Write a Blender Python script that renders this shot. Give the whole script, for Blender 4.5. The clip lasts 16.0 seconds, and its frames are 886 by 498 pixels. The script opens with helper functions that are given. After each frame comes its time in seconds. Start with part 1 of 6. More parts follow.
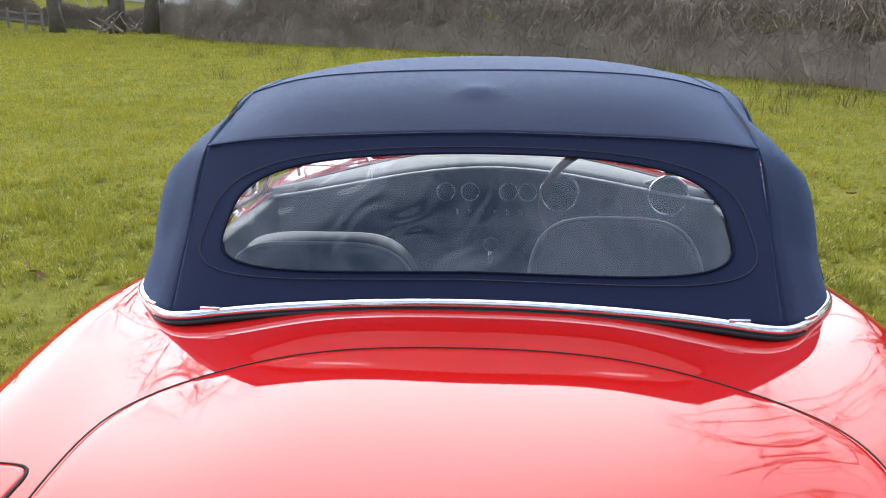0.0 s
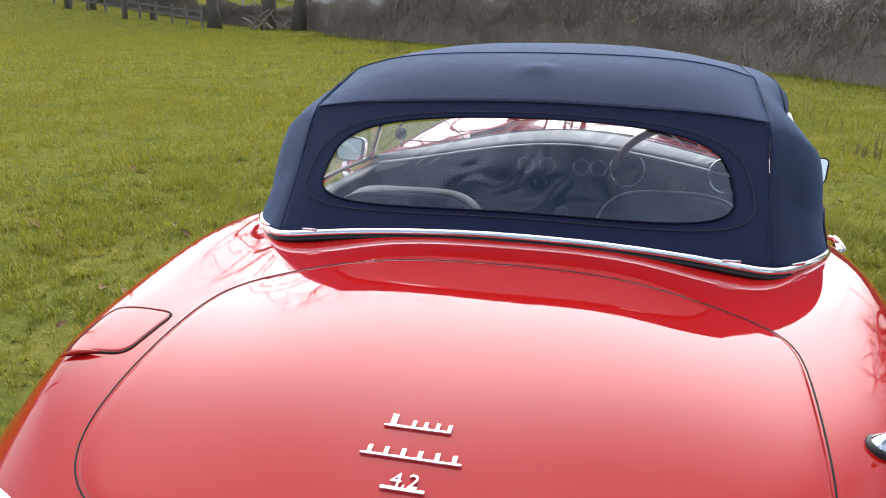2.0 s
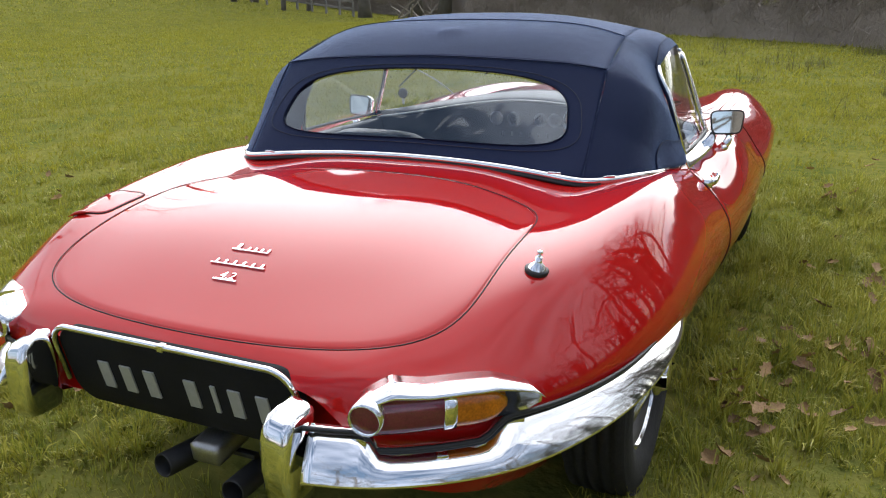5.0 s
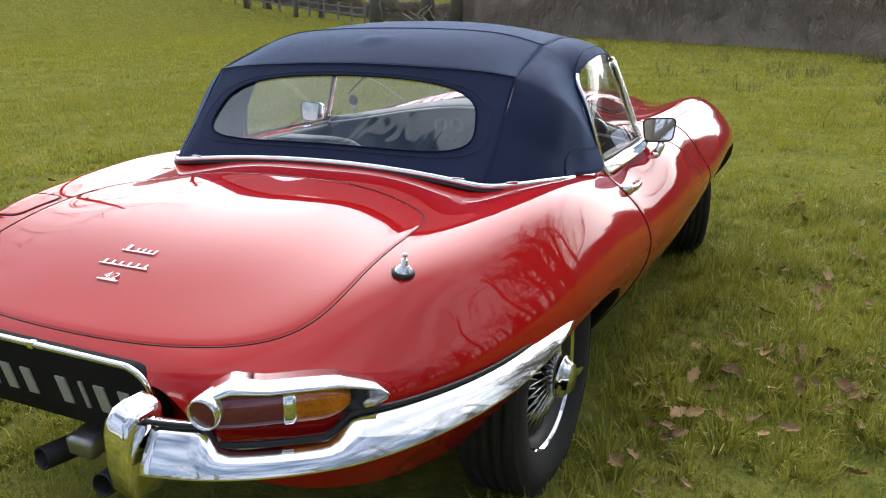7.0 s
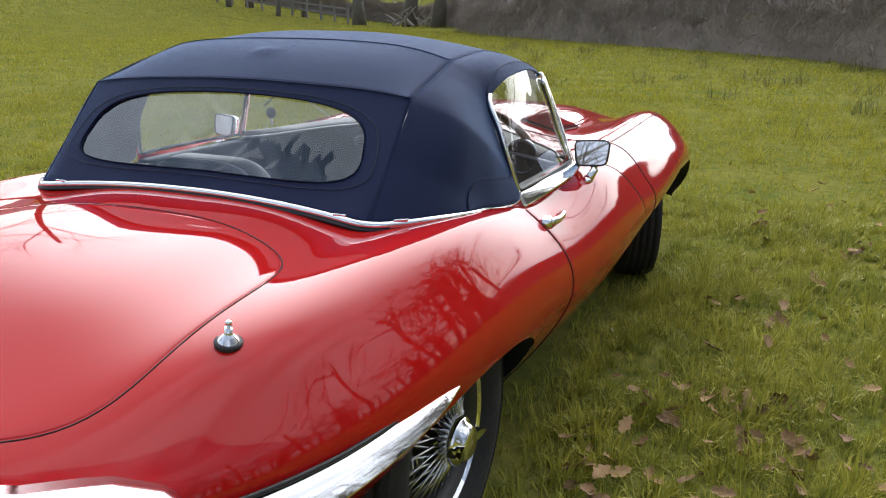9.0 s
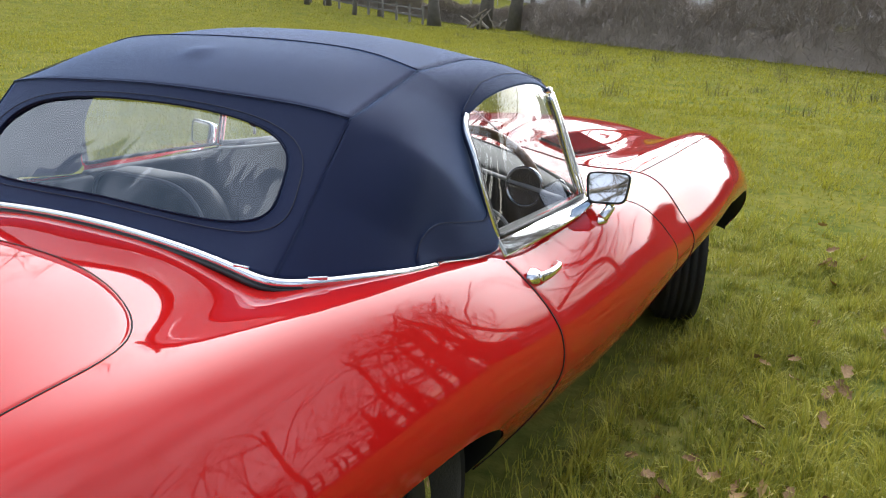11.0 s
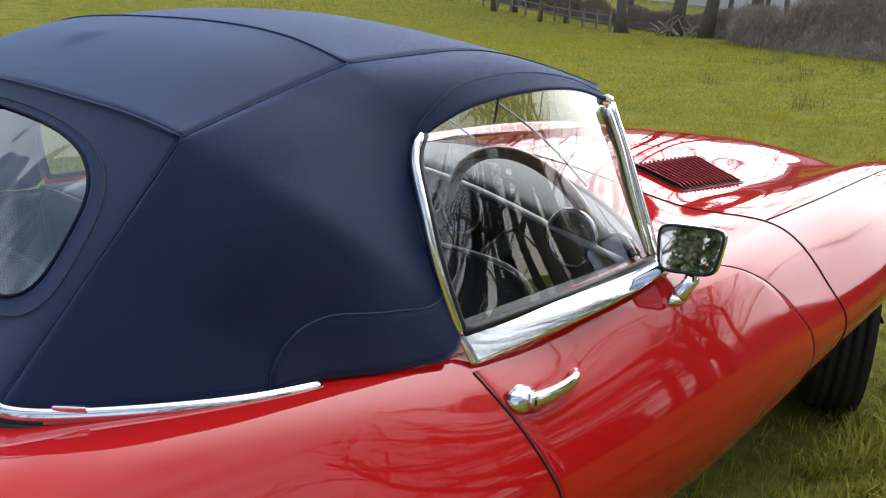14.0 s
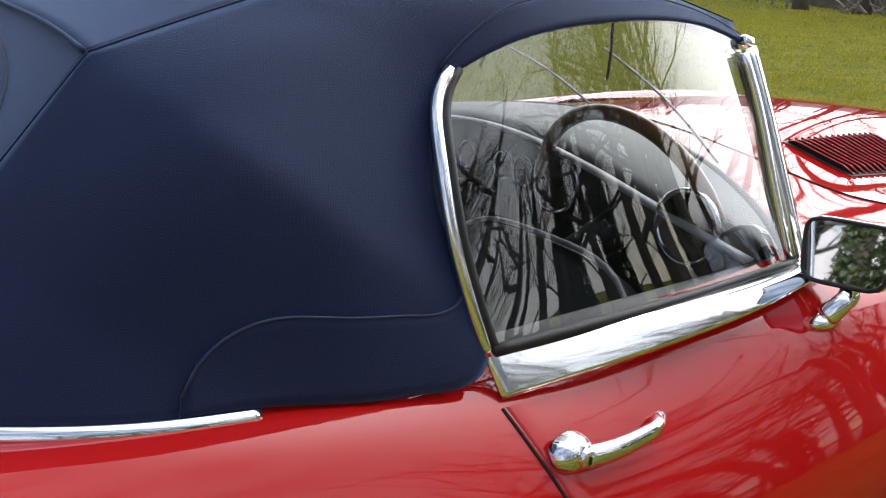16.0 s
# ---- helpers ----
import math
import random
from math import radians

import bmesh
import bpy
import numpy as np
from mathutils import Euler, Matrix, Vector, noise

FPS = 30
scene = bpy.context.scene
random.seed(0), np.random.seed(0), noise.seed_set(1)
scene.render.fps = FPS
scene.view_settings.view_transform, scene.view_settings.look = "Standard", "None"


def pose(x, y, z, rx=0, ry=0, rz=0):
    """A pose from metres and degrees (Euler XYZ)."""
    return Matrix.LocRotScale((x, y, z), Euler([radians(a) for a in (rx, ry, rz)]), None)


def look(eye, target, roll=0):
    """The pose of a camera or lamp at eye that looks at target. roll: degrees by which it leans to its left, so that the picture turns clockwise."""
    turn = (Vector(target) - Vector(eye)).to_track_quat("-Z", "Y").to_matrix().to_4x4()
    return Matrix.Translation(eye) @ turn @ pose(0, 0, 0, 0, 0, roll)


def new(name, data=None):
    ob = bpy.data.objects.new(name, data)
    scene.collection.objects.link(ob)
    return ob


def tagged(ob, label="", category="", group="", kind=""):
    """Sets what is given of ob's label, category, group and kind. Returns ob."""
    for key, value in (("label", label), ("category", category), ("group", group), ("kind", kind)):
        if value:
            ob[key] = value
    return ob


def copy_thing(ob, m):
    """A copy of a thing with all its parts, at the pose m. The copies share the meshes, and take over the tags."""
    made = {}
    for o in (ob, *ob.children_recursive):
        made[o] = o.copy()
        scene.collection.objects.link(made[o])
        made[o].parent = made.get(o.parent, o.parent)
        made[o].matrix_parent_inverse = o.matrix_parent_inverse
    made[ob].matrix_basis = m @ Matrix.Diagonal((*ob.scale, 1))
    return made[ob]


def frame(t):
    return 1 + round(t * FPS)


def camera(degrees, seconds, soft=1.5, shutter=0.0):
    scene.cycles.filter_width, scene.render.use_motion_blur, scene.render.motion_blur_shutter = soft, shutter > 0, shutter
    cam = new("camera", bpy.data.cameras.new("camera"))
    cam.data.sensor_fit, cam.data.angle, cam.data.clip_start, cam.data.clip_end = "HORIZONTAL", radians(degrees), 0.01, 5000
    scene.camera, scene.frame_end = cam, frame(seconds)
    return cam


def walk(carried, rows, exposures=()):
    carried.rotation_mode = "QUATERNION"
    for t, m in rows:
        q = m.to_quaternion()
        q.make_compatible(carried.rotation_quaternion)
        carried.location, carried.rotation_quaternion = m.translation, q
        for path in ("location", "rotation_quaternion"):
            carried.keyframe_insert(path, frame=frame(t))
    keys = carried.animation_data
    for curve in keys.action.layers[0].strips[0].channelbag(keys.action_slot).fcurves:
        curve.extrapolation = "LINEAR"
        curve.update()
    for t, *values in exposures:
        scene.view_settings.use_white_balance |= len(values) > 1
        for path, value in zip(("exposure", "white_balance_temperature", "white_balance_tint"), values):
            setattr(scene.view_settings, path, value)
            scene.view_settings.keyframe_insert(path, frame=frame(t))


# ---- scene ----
cam = camera(57.2, 16.0, soft=1.1)
PATH = [
    (0, (0.075, -1.282, 1.299), (-0.100, 0.630, 0.738), -0.5),
    (0.5, (0.096, -1.336, 1.281), (-0.177, 0.569, 0.737), 0.2),
    (1, (0.134, -1.388, 1.274), (-0.261, 0.498, 0.738), -0.3),
    (1.5, (0.188, -1.487, 1.287), (-0.258, 0.381, 0.729), -0.4),
    (2, (0.271, -1.613, 1.273), (-0.208, 0.247, 0.717), 0.4),
    (2.5, (0.381, -1.717, 1.269), (-0.133, 0.131, 0.700), 0.3),
    (3, (0.516, -1.781, 1.244), (-0.086, 0.043, 0.686), 1.1),
    (3.5, (0.673, -1.860, 1.249), (-0.024, -0.078, 0.666), 0.9),
    (6, (1.189, -1.976, 1.228), (0.355, -0.251, 0.655), -1.2),
    (6.5, (1.253, -1.936, 1.229), (0.413, -0.211, 0.663), -1.3),
    (7, (1.299, -1.89, 1.238), (0.455, -0.168, 0.672), -0.6),
    (7.5, (1.317, -1.857, 1.23), (0.493, -0.119, 0.681), -0.6),
    (8, (1.333, -1.774, 1.238), (0.527, -0.031, 0.679), -0.3),
    (8.5, (1.352, -1.648, 1.254), (0.553, 0.093, 0.679), 0.1),
    (9, (1.387, -1.529, 1.26), (0.576, 0.21, 0.696), 0.2),
    (11.5, (1.399, -0.876, 1.247), (0.394, 0.761, 0.693), 2.0),
    (12, (1.371, -0.731, 1.233), (0.308, 0.875, 0.695), 2.1),
    (12.5, (1.363, -0.574, 1.218), (0.207, 0.966, 0.676), 2.3),
    (13, (1.369, -0.453, 1.209), (0.13, 1.014, 0.653), 2.1),
    (13.5, (1.353, -0.369, 1.199), (0.074, 1.068, 0.651), 1.2),
    (14, (1.33, -0.271, 1.202), (0.024, 1.138, 0.644), 1.7),
    (14.5, (1.298, -0.189, 1.185), (-0.038, 1.184, 0.611), 2.6),
    (15, (1.278, -0.13, 1.182), (-0.109, 1.177, 0.575), 3.6),
    (15.5, (1.247, -0.041, 1.164), (-0.225, 1.158, 0.534), 3.8),
    (16, (1.199, 0.031, 1.125), (-0.328, 1.159, 0.498), 2.3),
]
walk(cam, [(t, look(e, g, r)) for t, e, g, r in PATH], [(0.0, 0.72), (1.0, 0.50), (1.7, 0.50), (2.5, 0.35), (9.0, 0.34), (11.2, 0.66), (12.0, 0.56), (12.6, 0.44), (16.0, 0.38)])


# ---- light ----
SUN_ELEVATION, SUN_HEADING = 25.0, 16.0      # degrees; heading turns left from +y
sun_dir = Vector((-math.sin(radians(SUN_HEADING)) * math.cos(radians(SUN_ELEVATION)),
                  math.cos(radians(SUN_HEADING)) * math.cos(radians(SUN_ELEVATION)),
                  math.sin(radians(SUN_ELEVATION))))
sun = new("sun", bpy.data.lights.new("sun", "SUN"))
sun.data.energy, sun.data.angle, sun.data.color = 1.75, radians(165.0), (1.0, 0.97, 0.93)
sun.matrix_world = look((0, 0, 30), Vector((0, 0, 30)) - sun_dir)
world = bpy.data.worlds.new("world")
scene.world = world
world.use_nodes = True
wn, wl = world.node_tree.nodes, world.node_tree.links
wn.clear()
sky = wn.new("ShaderNodeTexSky")
sky.sky_type, sky.sun_disc = "NISHITA", False
sky.sun_elevation, sky.sun_rotation = radians(SUN_ELEVATION), radians(-SUN_HEADING)
sky.air_density, sky.dust_density, sky.ozone_density = 1.2, 4.0, 1.0
w_geo = wn.new("ShaderNodeTexCoord")
w_map = wn.new("ShaderNodeMapping")
w_map.inputs["Scale"].default_value = (1.6, 1.6, 3.5)
w_noise = wn.new("ShaderNodeTexNoise")
w_noise.inputs["Scale"].default_value, w_noise.inputs["Detail"].default_value = 1.7, 7
w_ramp = wn.new("ShaderNodeValToRGB")
w_ramp.color_ramp.elements[0].position, w_ramp.color_ramp.elements[1].position = 0.38, 0.62
w_mix = wn.new("ShaderNodeMix")
w_mix.data_type = "RGBA"
w_mix.inputs["B"].default_value = (4.1, 4.6, 5.8, 1)
w_bg, w_out = wn.new("ShaderNodeBackground"), wn.new("ShaderNodeOutputWorld")
w_bg.inputs["Strength"].default_value = 0.15
wl.new(w_geo.outputs["Generated"], w_map.inputs["Vector"])
wl.new(w_map.outputs["Vector"], w_noise.inputs["Vector"])
wl.new(w_noise.outputs["Fac"], w_ramp.inputs["Fac"])
wl.new(w_ramp.outputs["Color"], w_mix.inputs["Factor"])
wl.new(sky.outputs["Color"], w_mix.inputs["A"])
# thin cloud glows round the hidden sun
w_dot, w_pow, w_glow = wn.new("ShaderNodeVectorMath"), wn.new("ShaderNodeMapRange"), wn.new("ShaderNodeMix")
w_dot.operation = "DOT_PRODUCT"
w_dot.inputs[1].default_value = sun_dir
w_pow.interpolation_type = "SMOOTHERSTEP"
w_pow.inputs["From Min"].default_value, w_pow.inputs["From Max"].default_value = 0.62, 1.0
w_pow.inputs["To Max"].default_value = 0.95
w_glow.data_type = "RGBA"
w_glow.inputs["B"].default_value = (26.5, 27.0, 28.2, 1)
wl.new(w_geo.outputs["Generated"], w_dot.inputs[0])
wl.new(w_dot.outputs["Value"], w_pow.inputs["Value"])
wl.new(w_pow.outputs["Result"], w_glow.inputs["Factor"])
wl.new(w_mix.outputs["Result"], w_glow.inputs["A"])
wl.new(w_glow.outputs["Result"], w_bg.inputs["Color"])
wl.new(w_bg.outputs["Background"], w_out.inputs["Surface"])


# ---- materials ----
def material(name, color, rough=0.5, metal=0.0, coat=0.0, coat_rough=0.03, sheen=0.0, spec=0.5,
             vary=0.0, vary_scale=8.0, color2=None, bump=0.0, bump_scale=60.0, rough_vary=0.0, island=0.0, per_object=0.0):
    """A Principled material whose colour drifts to color2 by noise at two scales, with fine relief."""
    m = bpy.data.materials.new(name)
    m.use_nodes = True
    n, l = m.node_tree.nodes, m.node_tree.links
    b = n["Principled BSDF"]
    b.inputs["Roughness"].default_value, b.inputs["Metallic"].default_value = rough, metal
    b.inputs["Coat Weight"].default_value, b.inputs["Coat Roughness"].default_value = coat, coat_rough
    b.inputs["Sheen Weight"].default_value, b.inputs["Specular IOR Level"].default_value = sheen, spec
    b.inputs["Base Color"].default_value = (*color, 1)
    co = n.new("ShaderNodeTexCoord")
    if vary or island or per_object:
        color2 = color2 or tuple(c * 0.6 for c in color)
        n1, n2 = n.new("ShaderNodeTexNoise"), n.new("ShaderNodeTexNoise")
        n1.inputs["Scale"].default_value, n1.inputs["Detail"].default_value = vary_scale, 4
        n2.inputs["Scale"].default_value, n2.inputs["Detail"].default_value = vary_scale * 9, 3
        for k in (n1, n2):
            l.new(co.outputs["Object"], k.inputs["Vector"])
        add = n.new("ShaderNodeMath")
        add.operation = "ADD"
        l.new(n1.outputs["Fac"], add.inputs[0])
        l.new(n2.outputs["Fac"], add.inputs[1])
        rng = n.new("ShaderNodeMapRange")
        rng.inputs["From Min"].default_value, rng.inputs["From Max"].default_value = 0.7, 1.3
        rng.inputs["To Max"].default_value = max(vary, 0.001)
        l.new(add.outputs[0], rng.inputs["Value"])
        last = rng.outputs["Result"]
        for weight, node, socket in ((island, "ShaderNodeNewGeometry", "Random Per Island"), (per_object, "ShaderNodeObjectInfo", "Random")):
            if weight:
                src, ma = n.new(node), n.new("ShaderNodeMath")
                ma.operation = "MULTIPLY_ADD"
                ma.inputs[1].default_value = weight
                l.new(src.outputs[socket], ma.inputs[0])
                l.new(last, ma.inputs[2])
                last = ma.outputs[0]
        mix = n.new("ShaderNodeMix")
        mix.data_type = "RGBA"
        mix.inputs["A"].default_value, mix.inputs["B"].default_value = (*color, 1), (*color2, 1)
        l.new(last, mix.inputs["Factor"])
        l.new(mix.outputs["Result"], b.inputs["Base Color"])
        if rough_vary:
            rr = n.new("ShaderNodeMapRange")
            rr.inputs["From Min"].default_value, rr.inputs["From Max"].default_value = 0.7, 1.3
            rr.inputs["To Min"].default_value, rr.inputs["To Max"].default_value = rough, rough + rough_vary
            l.new(add.outputs[0], rr.inputs["Value"])
            l.new(rr.outputs["Result"], b.inputs["Roughness"])
    if bump:
        nb, bp = n.new("ShaderNodeTexNoise"), n.new("ShaderNodeBump")
        nb.inputs["Scale"].default_value, nb.inputs["Detail"].default_value = bump_scale, 5
        bp.inputs["Strength"].default_value, bp.inputs["Distance"].default_value = bump, 0.01
        l.new(co.outputs["Object"], nb.inputs["Vector"])
        l.new(nb.outputs["Fac"], bp.inputs["Height"])
        l.new(bp.outputs["Normal"], b.inputs["Normal"])
    return m


def glass_material(name, tint, least=0.13, rise=0.75, blur=0.005, gloss=(1, 1, 1)):
    """A thin pane: clear, with the gloss of glass; least is the share mirrored head-on."""
    m = bpy.data.materials.new(name)
    m.use_nodes = True
    n, l = m.node_tree.nodes, m.node_tree.links
    n.clear()
    out, mix = n.new("ShaderNodeOutputMaterial"), n.new("ShaderNodeMixShader")
    fr, tr, gl = n.new("ShaderNodeLayerWeight"), n.new("ShaderNodeBsdfTransparent"), n.new("ShaderNodeBsdfGlossy")
    fr.inputs["Blend"].default_value = 0.5
    po, ma = n.new("ShaderNodeMath"), n.new("ShaderNodeMath")
    po.operation, ma.operation = "POWER", "MULTIPLY_ADD"
    po.inputs[1].default_value = 4.2
    ma.inputs[1].default_value, ma.inputs[2].default_value = rise, least
    l.new(fr.outputs["Facing"], po.inputs[0])
    l.new(po.outputs[0], ma.inputs[0])
    tr.inputs["Color"].default_value = (*tint, 1)
    gl.inputs["Roughness"].default_value = blur
    gl.inputs["Color"].default_value = (*gloss, 1)
    l.new(ma.outputs[0], mix.inputs["Fac"])
    l.new(tr.outputs["BSDF"], mix.inputs[1])
    l.new(gl.outputs["BSDF"], mix.inputs[2])
    l.new(mix.outputs["Shader"], out.inputs["Surface"])
    return m


RED = material("red_paint", (0.47, 0.009, 0.008), 0.6, coat=1.0, coat_rough=0.03, vary=0.12, vary_scale=3, color2=(0.43, 0.008, 0.007), spec=0.0)
RED.node_tree.nodes["Principled BSDF"].inputs["Coat IOR"].default_value = 1.5
NAVY = material("navy_cloth", (0.0060, 0.0132, 0.052), 0.75, sheen=0.44, vary=0.5, vary_scale=5, color2=(0.0050, 0.0108, 0.043), bump=0.25, bump_scale=900, spec=0.30)
NAVY.node_tree.nodes["Principled BSDF"].inputs["Sheen Tint"].default_value = (0.34, 0.56, 1.0, 1)
NAVY.node_tree.nodes["Principled BSDF"].inputs["Sheen Roughness"].default_value = 0.40
NAVY_DARK = material("navy_binding", (0.007, 0.012, 0.037), 0.85, vary=0.4, vary_scale=30, bump=0.3, bump_scale=700, spec=0.2)
THREAD = material("grey_thread", (0.040, 0.045, 0.065), 0.8)
CHROME = material("chrome", (0.90, 0.90, 0.91), 0.045, metal=1.0, vary=0.25, vary_scale=40, color2=(0.80, 0.81, 0.82), rough_vary=0.05)
STEEL = material("dull_steel", (0.45, 0.45, 0.45), 0.35, metal=1.0, vary=0.5, vary_scale=30, rough_vary=0.2)
RIM_WELL = material("dark_rim", (0.05, 0.048, 0.046), 0.5, metal=0.5, vary=0.6, vary_scale=25, color2=(0.09, 0.085, 0.08))
RUBBER = material("tyre_rubber", (0.013, 0.013, 0.014), 0.8, vary=0.6, vary_scale=12, color2=(0.032, 0.030, 0.028), bump=0.25, bump_scale=150)
BLACK = material("black_trim", (0.012, 0.012, 0.013), 0.5, vary=0.4, vary_scale=30, color2=(0.025, 0.025, 0.027))
GAP = material("shut_line", (0.010, 0.006, 0.006), 0.8)
PLATE = material("black_plate", (0.008, 0.008, 0.010), 0.65, spec=0.2, vary=0.5, vary_scale=14, color2=(0.03, 0.03, 0.032), rough_vary=0.2)
SILVER = material("silver_character", (0.50, 0.505, 0.51), 0.5, metal=0.3, vary=0.4, vary_scale=60)
RED_LENS = material("red_lens", (0.20, 0.020, 0.050), 0.12, coat=1.0, vary=0.5, vary_scale=40, color2=(0.07, 0.006, 0.014))
AMBER_LENS = material("amber_lens", (0.72, 0.20, 0.012), 0.12, coat=1.0, vary=0.7, vary_scale=30, color2=(0.22, 0.05, 0.006))
LEATHER = material("black_leather", (0.020, 0.020, 0.022), 0.45, vary=0.5, vary_scale=14, color2=(0.032, 0.032, 0.035))
CARPET = material("dark_carpet", (0.018, 0.019, 0.024), 0.95, vary=0.5, vary_scale=25)
PALE_TRIM = material("pale_trim", (0.42, 0.43, 0.44), 0.35, vary=0.3, vary_scale=20)
PIPING = material("pale_piping", (0.30, 0.30, 0.31), 0.5)
WOOD = material("wood_rim", (0.26, 0.12, 0.045), 0.3, coat=0.8, vary=0.6, vary_scale=25, color2=(0.14, 0.055, 0.02))
DIAL = material("dial_face", (0.02, 0.02, 0.02), 0.25, coat=1.0)
WINDOW = glass_material("window_glass", (0.84, 0.86, 0.86))
SCREEN_GLASS = glass_material("screen_glass", (0.86, 0.88, 0.87), least=0.05, rise=0.30)
PLASTIC = glass_material("clear_plastic_window", (0.88, 0.91, 0.95), least=0.12, blur=0.02, gloss=(0.86, 0.93, 1.0))
MIRROR = material("mirror_glass", (0.85, 0.86, 0.87), 0.02, metal=1.0)
GROUND = material("turf", (0.096, 0.120, 0.027), 0.95, vary=1.0, vary_scale=1.6, color2=(0.228, 0.206, 0.050), bump=0.8, bump_scale=45, spec=0.0)
BLADE = material("grass_blade", (0.050, 0.094, 0.018), 0.42, vary=0.80, vary_scale=2.6, color2=(0.46, 0.41, 0.060), island=0.62, spec=0.15)


def let_through(m, share, color):
    """Adds light that shines through thin leaves and blades."""
    n, l = m.node_tree.nodes, m.node_tree.links
    out, b = n["Material Output"], n["Principled BSDF"]
    tr, mix = n.new("ShaderNodeBsdfTranslucent"), n.new("ShaderNodeMixShader")
    tr.inputs["Color"].default_value = (*color, 1)
    mix.inputs["Fac"].default_value = share
    l.new(b.outputs["BSDF"], mix.inputs[1])
    l.new(tr.outputs["BSDF"], mix.inputs[2])
    l.new(mix.outputs["Shader"], out.inputs["Surface"])


let_through(BLADE, 0.22, (0.34, 0.38, 0.06))
# same grass further off: its backlit glow is put into a brighter, yellower colour
BLADE_FAR_LIT = material("far_blade_lit", (0.146, 0.156, 0.032), 0.65, vary=0.6, vary_scale=0.7, color2=(0.37, 0.34, 0.080), island=0.50, spec=0.08)
let_through(BLADE_FAR_LIT, 0.30, (0.44, 0.42, 0.04))
LEAF = material("dry_leaf", (0.100, 0.048, 0.018), 0.8, vary=0.45, vary_scale=30, color2=(0.42, 0.26, 0.115), per_object=0.75, bump=0.4, bump_scale=90)
# bark is lightened, with the haze over the field trees put into its colour
BARK = material("bark", (0.180, 0.158, 0.138), 0.9, vary=0.8, vary_scale=4, color2=(0.085, 0.074, 0.060), bump=0.8, bump_scale=30)
TWIG = material("twigs", (0.290, 0.244, 0.205), 0.9, vary=0.5, vary_scale=1.2, color2=(0.240, 0.200, 0.172), island=0.3)
IVY = material("ivy_leaves", (0.028, 0.050, 0.016), 0.45, vary=0.5, vary_scale=2, color2=(0.05, 0.07, 0.025), island=0.5)
# haze in front of the distant woods is painted in as this pale colour
FAR_WOOD_HAZE = material("far_wood_haze", (0.55, 0.52, 0.51), 1.0, vary=0.8, vary_scale=0.12, color2=(0.45, 0.425, 0.415), island=0.3, spec=0.0)
FENCE = material("weathered_rail", (0.26, 0.24, 0.22), 0.9, vary=0.7, vary_scale=6, color2=(0.17, 0.155, 0.14), bump=0.5)


# ---- mesh tools ----
def mesh_from(name, verts, faces, smooth=True):
    me = bpy.data.meshes.new(name)
    me.from_pydata([tuple(map(float, v)) for v in verts], [], [tuple(map(int, f)) for f in faces])
    me.validate()
    bm = bmesh.new()
    bm.from_mesh(me)
    bmesh.ops.remove_doubles(bm, verts=bm.verts, dist=1e-5)
    bmesh.ops.recalc_face_normals(bm, faces=bm.faces)
    bm.to_mesh(me)
    bm.free()
    if smooth:
        me.shade_smooth()
    return me


def part(name, me, mat, parent=None, label=""):
    """Links a mesh (or a bmesh) as one object under a thing or part."""
    if isinstance(me, bmesh.types.BMesh):
        bm, me = me, bpy.data.meshes.new(name)
        bm.to_mesh(me)
        bm.free()
    if mat and not me.materials:
        me.materials.append(mat)
    ob = new(name, me)
    if parent:
        ob.parent = parent
    if label:
        ob["label"] = label
    return ob


def join(*pieces):
    """Joins (verts, faces) pieces into one."""
    verts, faces = [], []
    for v, f in pieces:
        k = len(verts)
        verts += [tuple(p) for p in v]
        faces += [tuple(i + k for i in q) for q in f]
    return verts, faces


def grid(P, closed_u=False, closed_v=False):
    """Faces over an array of points (n, m, 3)."""
    P = np.asarray(P, float)
    n, m = P.shape[:2]
    faces = []
    for i in range(n if closed_u else n - 1):
        for j in range(m if closed_v else m - 1):
            a, b = (i + 1) % n, (j + 1) % m
            faces.append((i * m + j, a * m + j, a * m + b, i * m + b))
    return P.reshape(-1, 3), faces


def spline_matrix(knots, at):
    """Rows that turn the values at the knots into the natural cubic spline's values at the places."""
    k, at = np.asarray(knots, float), np.asarray(at, float)
    n, h = len(k), np.diff(k)
    A, B = np.eye(n), np.zeros((n, n))
    for i in range(1, n - 1):
        A[i, i - 1:i + 2] = h[i - 1], 2 * (h[i - 1] + h[i]), h[i]
        B[i, i - 1:i + 2] = 6 / h[i - 1], -6 / h[i - 1] - 6 / h[i], 6 / h[i]
    M = np.linalg.solve(A, B)
    j = np.clip(np.searchsorted(k, at) - 1, 0, n - 2)
    a, b, hj = (k[j + 1] - at), (at - k[j]), h[j]
    E = np.eye(n)
    return ((a ** 3 / (6 * hj) - a * hj / 6)[:, None] * M[j] + (b ** 3 / (6 * hj) - b * hj / 6)[:, None] * M[j + 1]
            + (a / hj)[:, None] * E[j] + (b / hj)[:, None] * E[j + 1])


def curve3(points, n, even=True):
    """n points along a smooth curve through the given points."""
    p = np.asarray(points, float)
    s = np.concatenate([[0], np.cumsum(np.linalg.norm(np.diff(p, axis=0), axis=1))])
    if len(p) == 2:
        return p[0] + np.linspace(0, 1, n)[:, None] * (p[1] - p[0])
    fine = spline_matrix(s, np.linspace(0, s[-1], 400)) @ p
    d = np.concatenate([[0], np.cumsum(np.linalg.norm(np.diff(fine, axis=0), axis=1))])
    t = np.linspace(0, d[-1], n)
    return np.stack([np.interp(t, d, fine[:, k]) for k in range(3)], 1)


